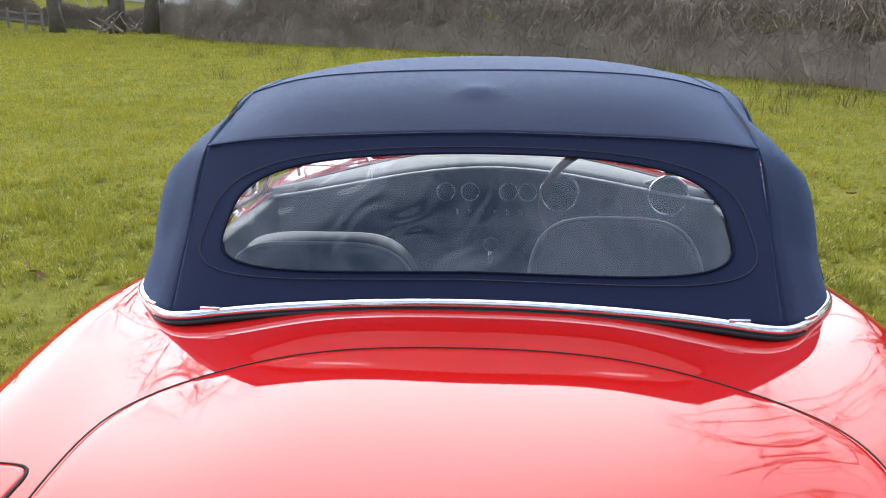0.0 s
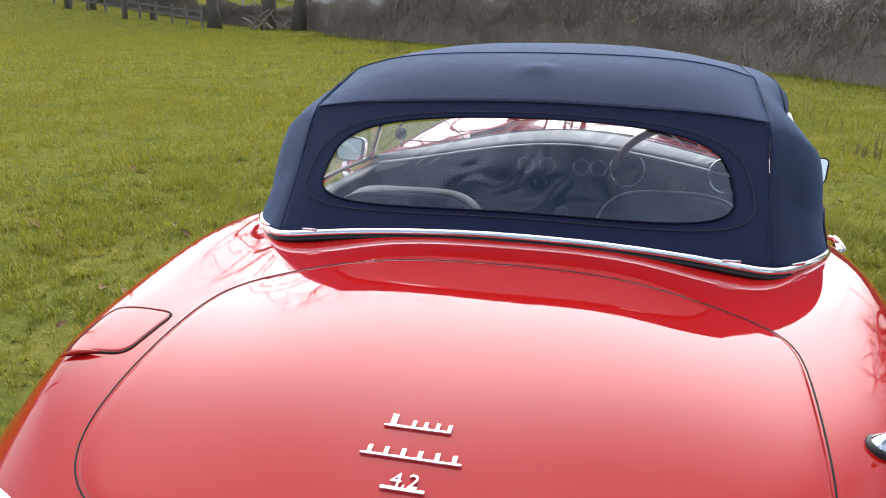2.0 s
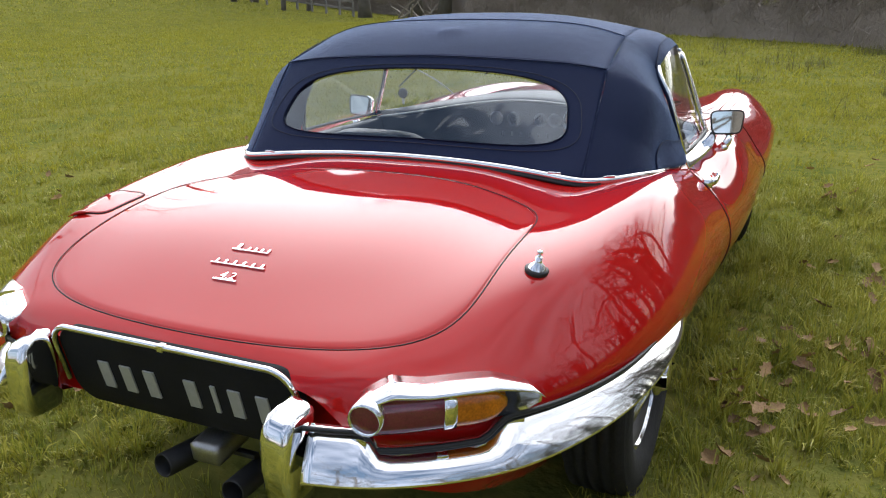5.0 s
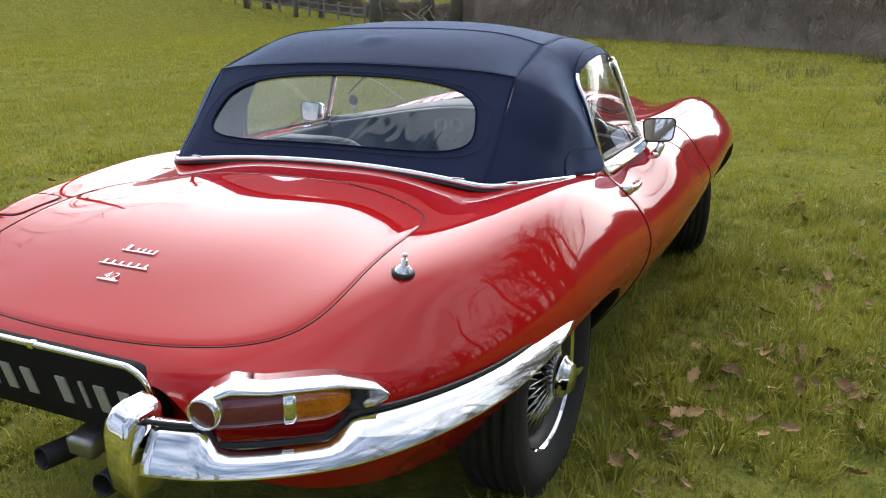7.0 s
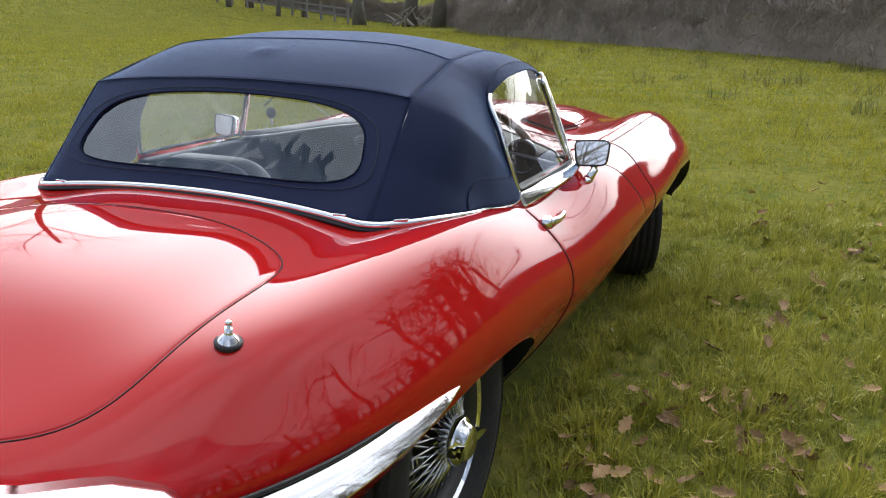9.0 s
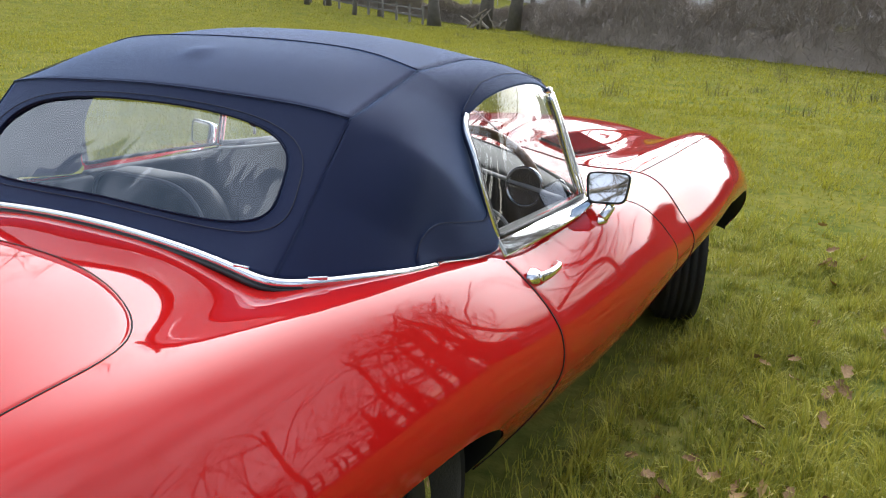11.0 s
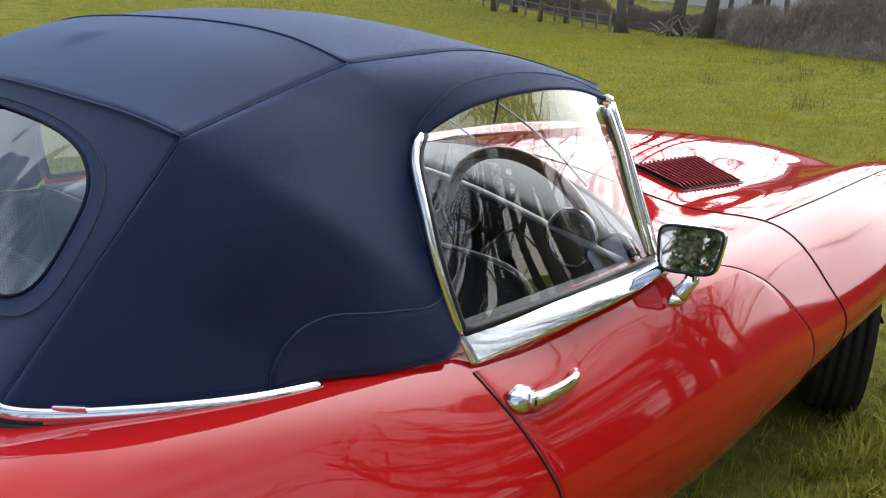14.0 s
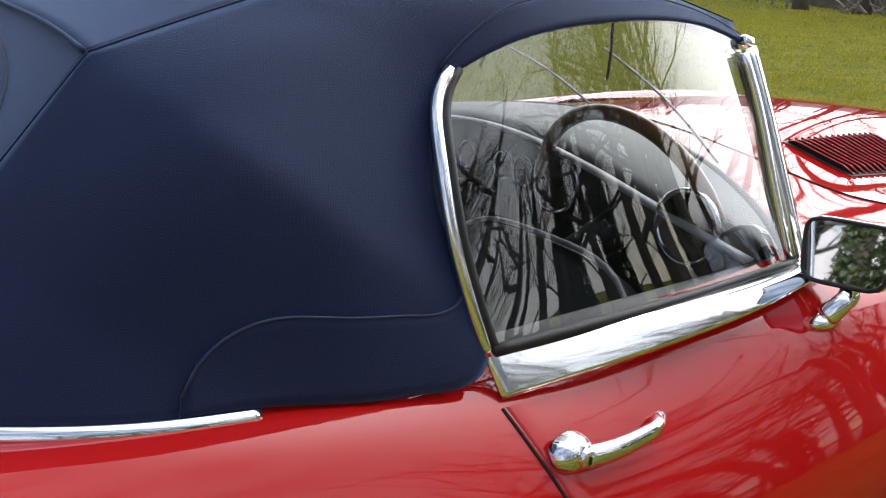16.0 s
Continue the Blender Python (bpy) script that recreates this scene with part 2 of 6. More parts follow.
def sweep(path, profile, up=(0, 0, 1), scale=None, closed=False, caps=True):
    """Sweeps a closed 2D profile (side, up) along a path; scale(s) with s from 0 to 1 shapes it."""
    path = np.asarray(path, float)
    n = len(path)
    tan = np.gradient(path, axis=0) if not closed else np.roll(path, -1, 0) - np.roll(path, 1, 0)
    tan /= np.linalg.norm(tan, axis=1)[:, None] + 1e-12
    up = np.asarray(up, float)
    ups = np.broadcast_to(up, path.shape)
    side = np.cross(tan, ups)
    side /= np.linalg.norm(side, axis=1)[:, None] + 1e-12
    top = np.cross(side, tan)
    prof = np.asarray(profile, float)
    k = np.ones((n, 2)) if scale is None else np.array([np.broadcast_to(scale(s), 2) for s in np.linspace(0, 1, n)])
    P = path[:, None] + side[:, None] * (prof[None, :, 0, None] * k[:, 0, None, None]) + top[:, None] * (prof[None, :, 1, None] * k[:, 1, None, None])
    v, f = grid(P, closed, True)
    m = len(prof)
    if caps and not closed:
        f += [tuple(range(m)), tuple((n - 1) * m + i for i in range(m))]
    return v, f


def ring(r, n=8, sx=1.0, sy=1.0):
    return [(r * sx * math.cos(2 * math.pi * i / n), r * sy * math.sin(2 * math.pi * i / n)) for i in range(n)]


def tube(path, r, n=8, closed=False, up=(0, 0, 1), scale=None):
    return sweep(path, ring(r, n), up, scale, closed)


def lathe(profile, n=48, axis="x"):
    """Spins (radius, along) points round the x axis."""
    P = [[(a, r * math.cos(2 * math.pi * i / n), r * math.sin(2 * math.pi * i / n)) for r, a in profile] for i in range(n)]
    return grid(P, True, False)


def coons(bottom, top, left, right):
    """A patch from four edges; bottom and top run along u, left and right along v."""
    b, t, l, r = (np.asarray(c, float) for c in (bottom, top, left, right))
    u = np.linspace(0, 1, len(b))[None, :, None]
    v = np.linspace(0, 1, len(l))[:, None, None]
    return ((1 - v) * b[None] + v * t[None] + (1 - u) * l[:, None] + u * r[:, None]
            - (1 - u) * (1 - v) * b[0] - u * (1 - v) * b[-1] - (1 - u) * v * t[0] - u * v * t[-1])


def patch_at(P, u, v):
    """Points of a patch grid at fractions u, v."""
    n, m = P.shape[:2]
    x, y = np.clip(u, 0, 1) * (m - 1), np.clip(v, 0, 1) * (n - 1)
    i, j = np.minimum(x.astype(int), m - 2), np.minimum(y.astype(int), n - 2)
    fx, fy = (x - i)[..., None], (y - j)[..., None]
    return (P[j, i] * (1 - fx) * (1 - fy) + P[j, i + 1] * fx * (1 - fy) + P[j + 1, i] * (1 - fx) * fy + P[j + 1, i + 1] * fx * fy)


def mirrored(v):
    v = np.array(v, float)
    v[:, 0] *= -1
    return v


def box(cx, cy, cz, sx, sy, sz, bevel=0.0, turn=None):
    """A bevelled block as a bmesh."""
    bm = bmesh.new()
    bmesh.ops.create_cube(bm, size=1)
    bmesh.ops.scale(bm, vec=(sx, sy, sz), verts=bm.verts)
    if bevel:
        bmesh.ops.bevel(bm, geom=bm.edges[:], offset=bevel, segments=3, profile=0.7, affect="EDGES")
    m = Matrix.Translation((cx, cy, cz)) @ (turn or Matrix())
    bmesh.ops.transform(bm, matrix=m, verts=bm.verts)
    for f in bm.faces:
        f.smooth = bool(bevel)
    return bm


def thing(name, label, category, group="", kind="", at=(0, 0, 0)):
    ob = new(name)
    ob.location = at
    return tagged(ob, label, category, group, kind)


# ---- ground ----
def smooth(a, b, x):
    t = np.clip((x - a) / (b - a), 0, 1)
    return t * t * (3 - 2 * t)


def ground_z(x, y):
    """The field: level round the car, with a hill to its left and rising land far off."""
    x, y = np.asarray(x, float), np.asarray(y, float)
    r = np.hypot(x, y)
    z = 0.16 * smooth(8, 26, r) * smooth(-2, 6, -x + 0.3 * y)
    z = z + 3.6 * smooth(24, 62, -x - 0.08 * (y - 45)) * smooth(8, 40, r)
    z = z + 24 * smooth(85, 420, r)
    near = 1 - smooth(14, 40, r)
    return z + near * 0.018 * (np.sin(1.7 * x + 0.6 * y) * np.cos(1.3 * y - 0.4 * x)) * smooth(1.2, 3, np.hypot(x, y - 1.2))


def ground_sheet():
    rad = np.concatenate([[0.0], np.geomspace(0.25, 900, 110)])
    ang = np.linspace(0, 2 * math.pi, 193)[:-1]
    P = np.zeros((len(rad), len(ang), 3))
    P[..., 0] = rad[:, None] * np.cos(ang)
    P[..., 1] = rad[:, None] * np.sin(ang) + 1
    P[..., 2] = ground_z(P[..., 0], P[..., 1])
    v, f = grid(P, False, True)
    return tagged(part("ground", mesh_from("ground", v, f), GROUND), "sloping rough pasture of mossy green winter grass", "field", kind="structure")


ground_sheet()


# ---- car body surface ----
# stations along the car, rear axle at y = 0, and the section's guide points there
STATION = [-1.00, -0.975, -0.92, -0.80, -0.60, -0.35, -0.05, 0.25, 0.60, 1.0, 1.5, 2.0, 2.44, 2.85, 3.15, 3.35]
SILL_X = [0.30, 0.36, 0.44, 0.51, 0.56, 0.585, 0.595, 0.60, 0.61, 0.615, 0.60, 0.58, 0.64, 0.70, 0.54, 0.22]
SILL_Z = [0.505, 0.492, 0.455, 0.385, 0.315, 0.26, 0.22, 0.20, 0.19, 0.19, 0.19, 0.20, 0.24, 0.30, 0.36, 0.42]
WIDE_X = [0.34, 0.42, 0.525, 0.637, 0.722, 0.772, 0.794, 0.803, 0.812, 0.825, 0.820, 0.806, 0.788, 0.772, 0.62, 0.31]
WIDE_Z = [0.555, 0.555, 0.552, 0.545, 0.53, 0.52, 0.51, 0.50, 0.49, 0.48, 0.49, 0.505, 0.51, 0.46, 0.46, 0.48]
SHOULDER_X = [0.315, 0.385, 0.49, 0.597, 0.685, 0.73, 0.75, 0.746, 0.746, 0.778, 0.788, 0.792, 0.778, 0.700, 0.54, 0.28]
SHOULDER_Z = [0.585, 0.605, 0.628, 0.652, 0.672, 0.695, 0.712, 0.715, 0.695, 0.695, 0.668, 0.68, 0.68, 0.65, 0.60, 0.55]
CROWN_X = [0.27, 0.335, 0.42, 0.512, 0.6, 0.636, 0.66, 0.672, 0.687, 0.722, 0.69, 0.66, 0.62, 0.54, 0.40, 0.21]
CROWN_Z = [0.607, 0.636, 0.662, 0.694, 0.749, 0.785, 0.803, 0.787, 0.748, 0.757, 0.782, 0.80, 0.795, 0.745, 0.66, 0.58]
DECK_X = [0.20, 0.25, 0.32, 0.385, 0.45, 0.475, 0.50, 0.55, 0.60, 0.60, 0.50, 0.46, 0.42, 0.38, 0.30, 0.15]
DECK_Z = [0.615, 0.645, 0.674, 0.708, 0.761, 0.788, 0.793, 0.79, 0.79, 0.80, 0.797, 0.772, 0.745, 0.70, 0.66, 0.59]
BULGE_X = [0.10, 0.13, 0.17, 0.20, 0.24, 0.25, 0.26, 0.28, 0.30, 0.30, 0.28, 0.25, 0.24, 0.22, 0.18, 0.08]
BULGE_Z = [0.62, 0.65, 0.679, 0.716, 0.775, 0.807, 0.815, 0.82, 0.83, 0.85, 0.845, 0.838, 0.795, 0.74, 0.67, 0.60]
RIDGE_Z = [0.621, 0.652, 0.681, 0.719, 0.780, 0.813, 0.822, 0.83, 0.85, 0.875, 0.872, 0.862, 0.822, 0.758, 0.678, 0.605]
AROUND = np.array([0, 0.20, 0.42, 0.56, 0.70, 0.85, 1.0])
CTRL_X = np.array([SILL_X, WIDE_X, SHOULDER_X, CROWN_X, DECK_X, BULGE_X, [0.0] * len(STATION)]).T
CTRL_Z = np.array([SILL_Z, WIDE_Z, SHOULDER_Z, CROWN_Z, DECK_Z, BULGE_Z, RIDGE_Z]).T
TAIL, NOSE = STATION[0], STATION[-1]


def surface(y, v):
    """Points of the body's right half: y along the car, v from the sill (0) over the shoulder to the centre line (1)."""
    y, v = np.broadcast_arrays(np.asarray(y, float), np.asarray(v, float))
    flat_y, flat_v = y.ravel(), v.ravel()
    by_y = spline_matrix(STATION, np.clip(flat_y, TAIL, NOSE))
    knots = np.concatenate([AROUND - 1, 1 - AROUND[-2::-1]])
    by_v = spline_matrix(knots, np.clip(flat_v, 0, 1) - 1)
    cx, cz = by_y @ CTRL_X, by_y @ CTRL_Z
    x = np.sum(by_v * np.concatenate([cx, -cx[:, -2::-1]], 1), 1)
    z = np.sum(by_v * np.concatenate([cz, cz[:, -2::-1]], 1), 1)
    return np.stack([x, flat_y, z], 1).reshape(*y.shape, 3)


TABLE_Y, TABLE_V = np.linspace(TAIL, NOSE, 500), np.linspace(0, 1, 240)
TABLE = surface(TABLE_Y[:, None], TABLE_V[None, :])
SIDE_END = int(0.60 * 240)


def row_at(y):
    k = np.clip((y - TAIL) / (NOSE - TAIL) * 499, 0, 498.999)
    i = int(k)
    return TABLE[i] * (1 - k + i) + TABLE[i + 1] * (k - i)


def v_at_z(y, z):
    r = row_at(y)[:SIDE_END]
    return float(np.interp(z, np.maximum.accumulate(r[:, 2]), TABLE_V[:SIDE_END]))


def side_point(y, z, proud=0.0, sign=1):
    r = row_at(y)[:SIDE_END]
    x = float(np.interp(z, np.maximum.accumulate(r[:, 2]), r[:, 0]))
    return np.array([sign * (x + proud), y, z])


def top_z(x, y):
    r = row_at(y)[80:][::-1]
    return float(np.interp(abs(x), r[:, 0], r[:, 2]))


def top_point(x, y, proud=0.0):
    return np.array([x, y, top_z(x, y) + proud])


def v_at_x(x, y):
    r = row_at(y)[80:][::-1]
    return float(np.interp(abs(x), r[:, 0], TABLE_V[80:][::-1]))


ARCHES = ((0.025, 0.20, 0.39), (2.49, 0.235, 0.43))     # y, z and radius of the wheel openings


def arch_z(y):
    for cy, cz, r in ARCHES:
        if abs(y - cy) < r:
            return cz + 0.318 * (1 - (abs(y - cy) / r) ** 2.6) ** (1 / 2.6)
    return None


def dense(a, b, step):
    """Stations from a to b, with extra ones where a wheel opening begins and ends."""
    ys = list(np.arange(a, b, step)) + [b]
    for cy, cz, r in ARCHES:
        ys += [cy + s * r * math.cos(k) for s in (-1, 1) for k in np.linspace(0.01, 1.5, 34)]
    return np.unique(np.round([y for y in ys if a <= y <= b], 4))


def bonnet_line(v):
    """Where the bonnet's rear edge lies, by v."""
    return np.interp(v, [0, 0.1, 0.2, 0.32, 0.44, 0.56, 0.7, 0.85, 1], [1.50, 1.56, 1.60, 1.585, 1.54, 1.475, 1.40, 1.36, 1.345])


def body_grid(ys, vn, rear=None, front=None):
    """The grid of one half; rear or front is a line by v that the first or last station bends to."""
    s = np.linspace(0, 1, vn)
    Y, V = np.zeros((len(ys), vn)), np.zeros((len(ys), vn))
    for i, y in enumerate(ys):
        az = arch_z(y)
        v0 = v_at_z(y, az) if az else 0.0
        V[i] = v0 + (1 - v0) * s
        Y[i] = y
    if front is not None:
        k = smooth(ys[-1] - 0.5, ys[-1], ys)[:, None]
        Y += k * (front(V) - ys[-1])
    if rear is not None:
        k = 1 - smooth(ys[0], ys[0] + 0.5, ys)[:, None]
        Y += k * (rear(V) - ys[0])
    return surface(Y, V)


def both(P):
    return join(grid(P), grid(P * np.array([-1, 1, 1])))


def cockpit(x, y):
    """True inside the opening that the hood covers."""
    return abs(x) < np.interp(y, [0.03, 0.10, 0.18, 0.30, 0.5], [0.48, 0.57, 0.60, 0.62, 0.635]) and 0.03 < y < 0.985 + 0.27 * (1 - (x / 0.65) ** 2)


car = thing("sports_car", "glossy red vintage sports car with raised navy cloth hood", "car")


def car_body():
    ys = np.concatenate([TAIL + 0.018 + 0.082 * (1 - np.cos(np.linspace(0, 1.5, 14))) ** 1.5, dense(-0.90, 1.45, 0.03)])
    ys = np.unique(np.round(ys, 4))
    P = body_grid(ys, 72, front=lambda v: bonnet_line(v) - 0.003)
    v, f = both(P)
    v = np.array(v)
    f = [q for q in f if not cockpit(*v[list(q)].mean(0)[:2]) or v[list(q)].mean(0)[2] < 0.7]
    rim = [tuple(p) for p in P[0]] + [(-p[0], p[1], p[2]) for p in P[0][-2::-1]]
    v2 = [(x * 0.97, y + 0.050, 0.52 + (z - 0.52) * 0.92) for x, y, z in rim]
    n = len(rim)
    cap = (rim + v2, [(i, i + 1, n + i + 1, n + i) for i in range(n - 1)] + [tuple(range(n, 2 * n))])
    return part("body_shell", mesh_from("body_shell", *join((v, f), cap)), RED, car)


def bonnet():
    ys = np.unique(np.round(np.concatenate([dense(1.45, 3.30, 0.03), NOSE - 0.05 * (1 - np.linspace(0, 1, 8)) ** 2]), 4))
    P = body_grid(ys, 72, rear=lambda v: bonnet_line(v) + 0.003)
    v, f = both(P)
    rim = [tuple(p) for p in P[-1]] + [(-p[0], p[1], p[2]) for p in P[-1][-2::-1]]
    return part("bonnet", mesh_from("bonnet", *join((v, f), (rim, [tuple(range(len(rim)))]))), RED, car)


shell, hood_panel = car_body(), bonnet()


def squircle(n_ang, n):
    a = np.linspace(0, 2 * math.pi, n_ang, endpoint=False)
    r = (np.abs(np.cos(a)) ** n + np.abs(np.sin(a)) ** n) ** (-1 / n)
    return r * np.cos(a), r * np.sin(a)


def rounded_box(w, h, r, n=24):
    """Outline of a box with round corners, as fractions of its half width and half height."""
    k = np.linspace(0, math.pi / 2, n)
    x, y = w - r + r * np.cos(k), h - r + r * np.sin(k)
    return np.concatenate([x, -x[::-1], -x, x[::-1]]) / w, np.concatenate([y, y[::-1], -y, -y[::-1]]) / h


def lid_xy(a, b):
    """Plan of the boot lid from the unit squircle: narrow at the top edge's ends, bowed at both edges."""
    x = 0.488 * a
    y = -0.555 + np.where(b > 0, 0.385, 0.385) * b
    k = (x / 0.5) ** 2
    return x + 0.022, y - 0.09 * k * np.clip(b, 0, 1) + 0.07 * k * np.clip(-b, 0, 1)


def boot_lid():
    ca, cb = squircle(160, 5.0)
    rings = list(np.linspace(0.04, 0.985, 26)) + [0.995, 1.0]
    drop = [0.0016] * 26 + [0.0006, -0.004]
    P = np.zeros((len(rings), 160, 3))
    for i, (r, d) in enumerate(zip(rings, drop)):
        x, y = lid_xy(ca * r, cb * r)
        P[i] = [top_point(p, q, d) for p, q in zip(x, y)]
    v, f = grid(P, False, True)
    f = list(f) + [tuple(range(160))]
    lid = part("boot_lid", mesh_from("boot_lid", v, f), RED, car)
    x, y = lid_xy(ca * 1.004, cb * 1.004)
    line = [top_point(p, q, 0.0) for p, q in zip(x, y)]
    part("shut_line", mesh_from("shut_line", *tube(line, 0.0014, 6, closed=True)), GAP, lid, "dark gap round the lid")
    return lid


lid = boot_lid()


def door(sign):
    """A door skin laid on the body's side, with its gaps."""
    zs = np.linspace(0.215, 0.748, 30)
    rear = np.interp(zs, [0.2, 0.3, 0.42, 0.5, 0.6, 0.69, 0.75], [0.50, 0.525, 0.545, 0.548, 0.535, 0.505, 0.482])
    front = np.interp(zs, [0.2, 0.35, 0.5, 0.6, 0.67, 0.72, 0.75], [1.34, 1.395, 1.405, 1.385, 1.33, 1.265, 1.20])
    P = np.zeros((30, 44, 3))
    s = np.concatenate([[0, 0.004], np.linspace(0.01, 0.99, 40), [0.996, 1]])
    lift = np.concatenate([[-0.003, 0.0008], [0.0015] * 40, [0.0008, -0.003]])
    for i in range(30):
        for j in range(44):
            P[i, j] = side_point(rear[i] + (front[i] - rear[i]) * s[j], zs[i], lift[j], sign)
    ob = part("door", mesh_from("door", *grid(P)), RED, car)
    for nm, line in (("rear_gap", rear - 0.002), ("front_gap", front + 0.002)):
        pts = [side_point(y, z, 0.0, sign) for y, z in zip(line, zs)]
        if nm == "front_gap":
            pts += [side_point(y, z, 0.0, sign) for y, z in ((1.15, 0.764), (1.09, 0.773), (1.03, 0.776))]
        part("shut_line", mesh_from(nm, *tube(curve3(pts, 60), 0.0022 if nm == "rear_gap" else 0.0013, 6, up=(sign, 0, 0.2))), GAP, ob, "dark gap at the door's edge")
    return ob


doors = {s: door(s) for s in (1, -1)}


def bonnet_gap():
    vs = np.linspace(0.02, 1, 60)
    half = surface(bonnet_line(vs), vs)
    line = np.concatenate([half, (half * np.array([-1, 1, 1]))[-2::-1]])
    part("shut_line", mesh_from("bonnet_gap", *tube(line, 0.0024, 6, up=(0.1, 1, 0.1))), GAP, hood_panel, "dark gap behind the bonnet")


    for s in (1, -1):
        seam_line = [top_point(x, y, 0.0004) for x, y in ((0.672, 1.475), (0.676, 1.80), (0.670, 2.15), (0.650, 2.45), (0.60, 2.75), (0.50, 3.02))]
        part("wing_seam", mesh_from("wing_seam", *tube(curve3(seam_line, 50) * np.array([s, 1, 1]), 0.0016, 6)), GAP, hood_panel, "joint along the bonnet's wing")


bonnet_gap()


def wheel_house(cy, cz, r, sign):
    """Dark inner arch behind a wheel opening."""
    rows = []
    for k in np.linspace(0.0, math.pi, 40):
        y = cy - (r - 0.002) * math.cos(k)
        z = arch_z(y)
        p = side_point(y, max(z, 0.205), 0, sign)
        rows.append([(p[0] - sign * 0.004, p[1], p[2]), (p[0] - sign * 0.02, p[1], p[2] + 0.006),
                     (p[0] - sign * 0.06, cy + (p[1] - cy) * 1.06, cz + (p[2] - cz) * 1.12), (sign * 0.36, cy + (p[1] - cy) * 1.06, cz + (p[2] - cz) * 1.12)])
    part("wheel_arch_liner", mesh_from("wheel_arch_liner", *grid(rows)), BLACK, car)


for a in ARCHES:
    for s in (1, -1):
        wheel_house(*a, s)


def underbody():
    v, f = grid([[(x, y, z) for x in (-0.42, 0, 0.42)] for y, z in ((-0.93, 0.500), (-0.66, 0.40), (-0.38, 0.30))])
    a = (v, f)
    b = grid([[(x, y, 0.21) for x in (-0.59, 0, 0.59)] for y in (0.40, 2.0)])
    c = grid([[(x, y, 0.26) for x in (-0.50, 0, 0.50)] for y in (2.85, 3.2)])
    for q in (a, b, c):
        part("floor_pan", mesh_from("floor_pan", *q), BLACK, car)


underbody()


# ---- wheels ----
def wheel(cx, cy, sign, steer=0.0):
    R, W = 0.325, 0.083
    prof = [(0.205, -W * 0.75), (0.225, -W * 0.95), (0.262, -W * 1.05), (0.295, -W * 0.98), (0.312, -W * 0.80)]
    for k in range(5):
        a = -0.72 + 0.36 * k
        prof += [(R - 0.002 * abs(k - 2), W * (a - 0.10)), (R - 0.002 * abs(k - 2), W * (a + 0.10)), (R - 0.009, W * (a + 0.13)), (R - 0.009, W * (a + 0.23))]
    prof += [(0.312, W * 0.80), (0.295, W * 0.98), (0.262, W * 1.05), (0.225, W * 0.95), (0.205, W * 0.75)]
    ob = part("wheel", mesh_from("wheel", *lathe(prof, 72)), RUBBER, car)
    rim = [(0.202, 0.048), (0.212, 0.060), (0.214, 0.064), (0.211, 0.066), (0.206, 0.063), (0.199, 0.050)]
    well = [(0.198, 0.054), (0.186, 0.046), (0.176, 0.036), (0.171, 0.0), (0.176, -0.04), (0.19, -0.05)]
    part("rim_well", mesh_from("rim_well", *lathe(well, 72)), RIM_WELL, ob, "dull dark rim well")
    part("rim", mesh_from("rim", *lathe(rim, 72)), CHROME, ob, "chromed wheel rim")
    hub = [(0.0, -0.05), (0.062, -0.05), (0.062, 0.0), (0.055, 0.03), (0.053, 0.076), (0.058, 0.080), (0.058, 0.096), (0.054, 0.102), (0.046, 0.105), (0.040, 0.118), (0.034, 0.123), (0.0, 0.126)]
    part("hub", mesh_from("hub", *lathe(hub, 40)), CHROME, ob, "chromed wheel hub")
    ear = [(0.0, -0.014), (0.03, -0.016), (0.062, -0.010), (0.078, 0.0), (0.062, 0.010), (0.03, 0.016), (0.0, 0.014)]
    pieces = []
    for flip in (1, -1):
        lo = [(0.094, flip * a, flip * b) for a, b in ear]
        hi = [(0.116 + 0.012 * (a / 0.078), flip * a, flip * b * 0.8) for a, b in ear]
        n = len(ear)
        pieces.append((lo + hi, [(i, i + 1, n + i + 1, n + i) for i in range(n - 1)] + [tuple(range(n)), tuple(range(2 * n - 1, n - 1, -1))]))
    part("knock_off_spinner", mesh_from("knock_off_spinner", *join(*pieces), smooth=False), CHROME, ob, "two-eared chrome wheel nut")
    spokes = []
    for k in range(26):
        a = 2 * math.pi * k / 26
        for lean, xh, rh, xr, rr in ((0.42, 0.078, 0.047, 0.028, 0.176), (-0.42, 0.078, 0.047, 0.010, 0.174), (0.3, -0.02, 0.055, -0.02, 0.174)):
            b = a + lean + (0.087 if lean < 0 else 0)
            p0 = (xh, rh * math.cos(a), rh * math.sin(a))
            p1 = (xr, rr * math.cos(b), rr * math.sin(b))
            spokes.append(tube(np.array([p0, p1]), 0.0027, 5, up=(1, 0.1, 0.1)))
    part("spokes", mesh_from("spokes", *join(*spokes)), CHROME, ob, "laced chrome wire spokes")
    drum = [(0.0, -0.055), (0.14, -0.055), (0.14, -0.035), (0.0, -0.03)]
    part("brake_disc", mesh_from("brake_disc", *lathe(drum, 32)), STEEL, ob)
    ob.matrix_local = pose(cx, cy, 0.31, 0, 0, (0 if sign > 0 else 180) + steer)


for cy, steer in ((0.0, 0), (2.44, 22)):
    wheel(0.625 if cy < 1 else 0.578, cy, 1, steer)
    wheel(-0.625 if cy < 1 else -0.578, cy, -1, steer)


# ---- hood ----
def sym(p):
    return [(-x, y, z) for x, y, z in p[::-1]]


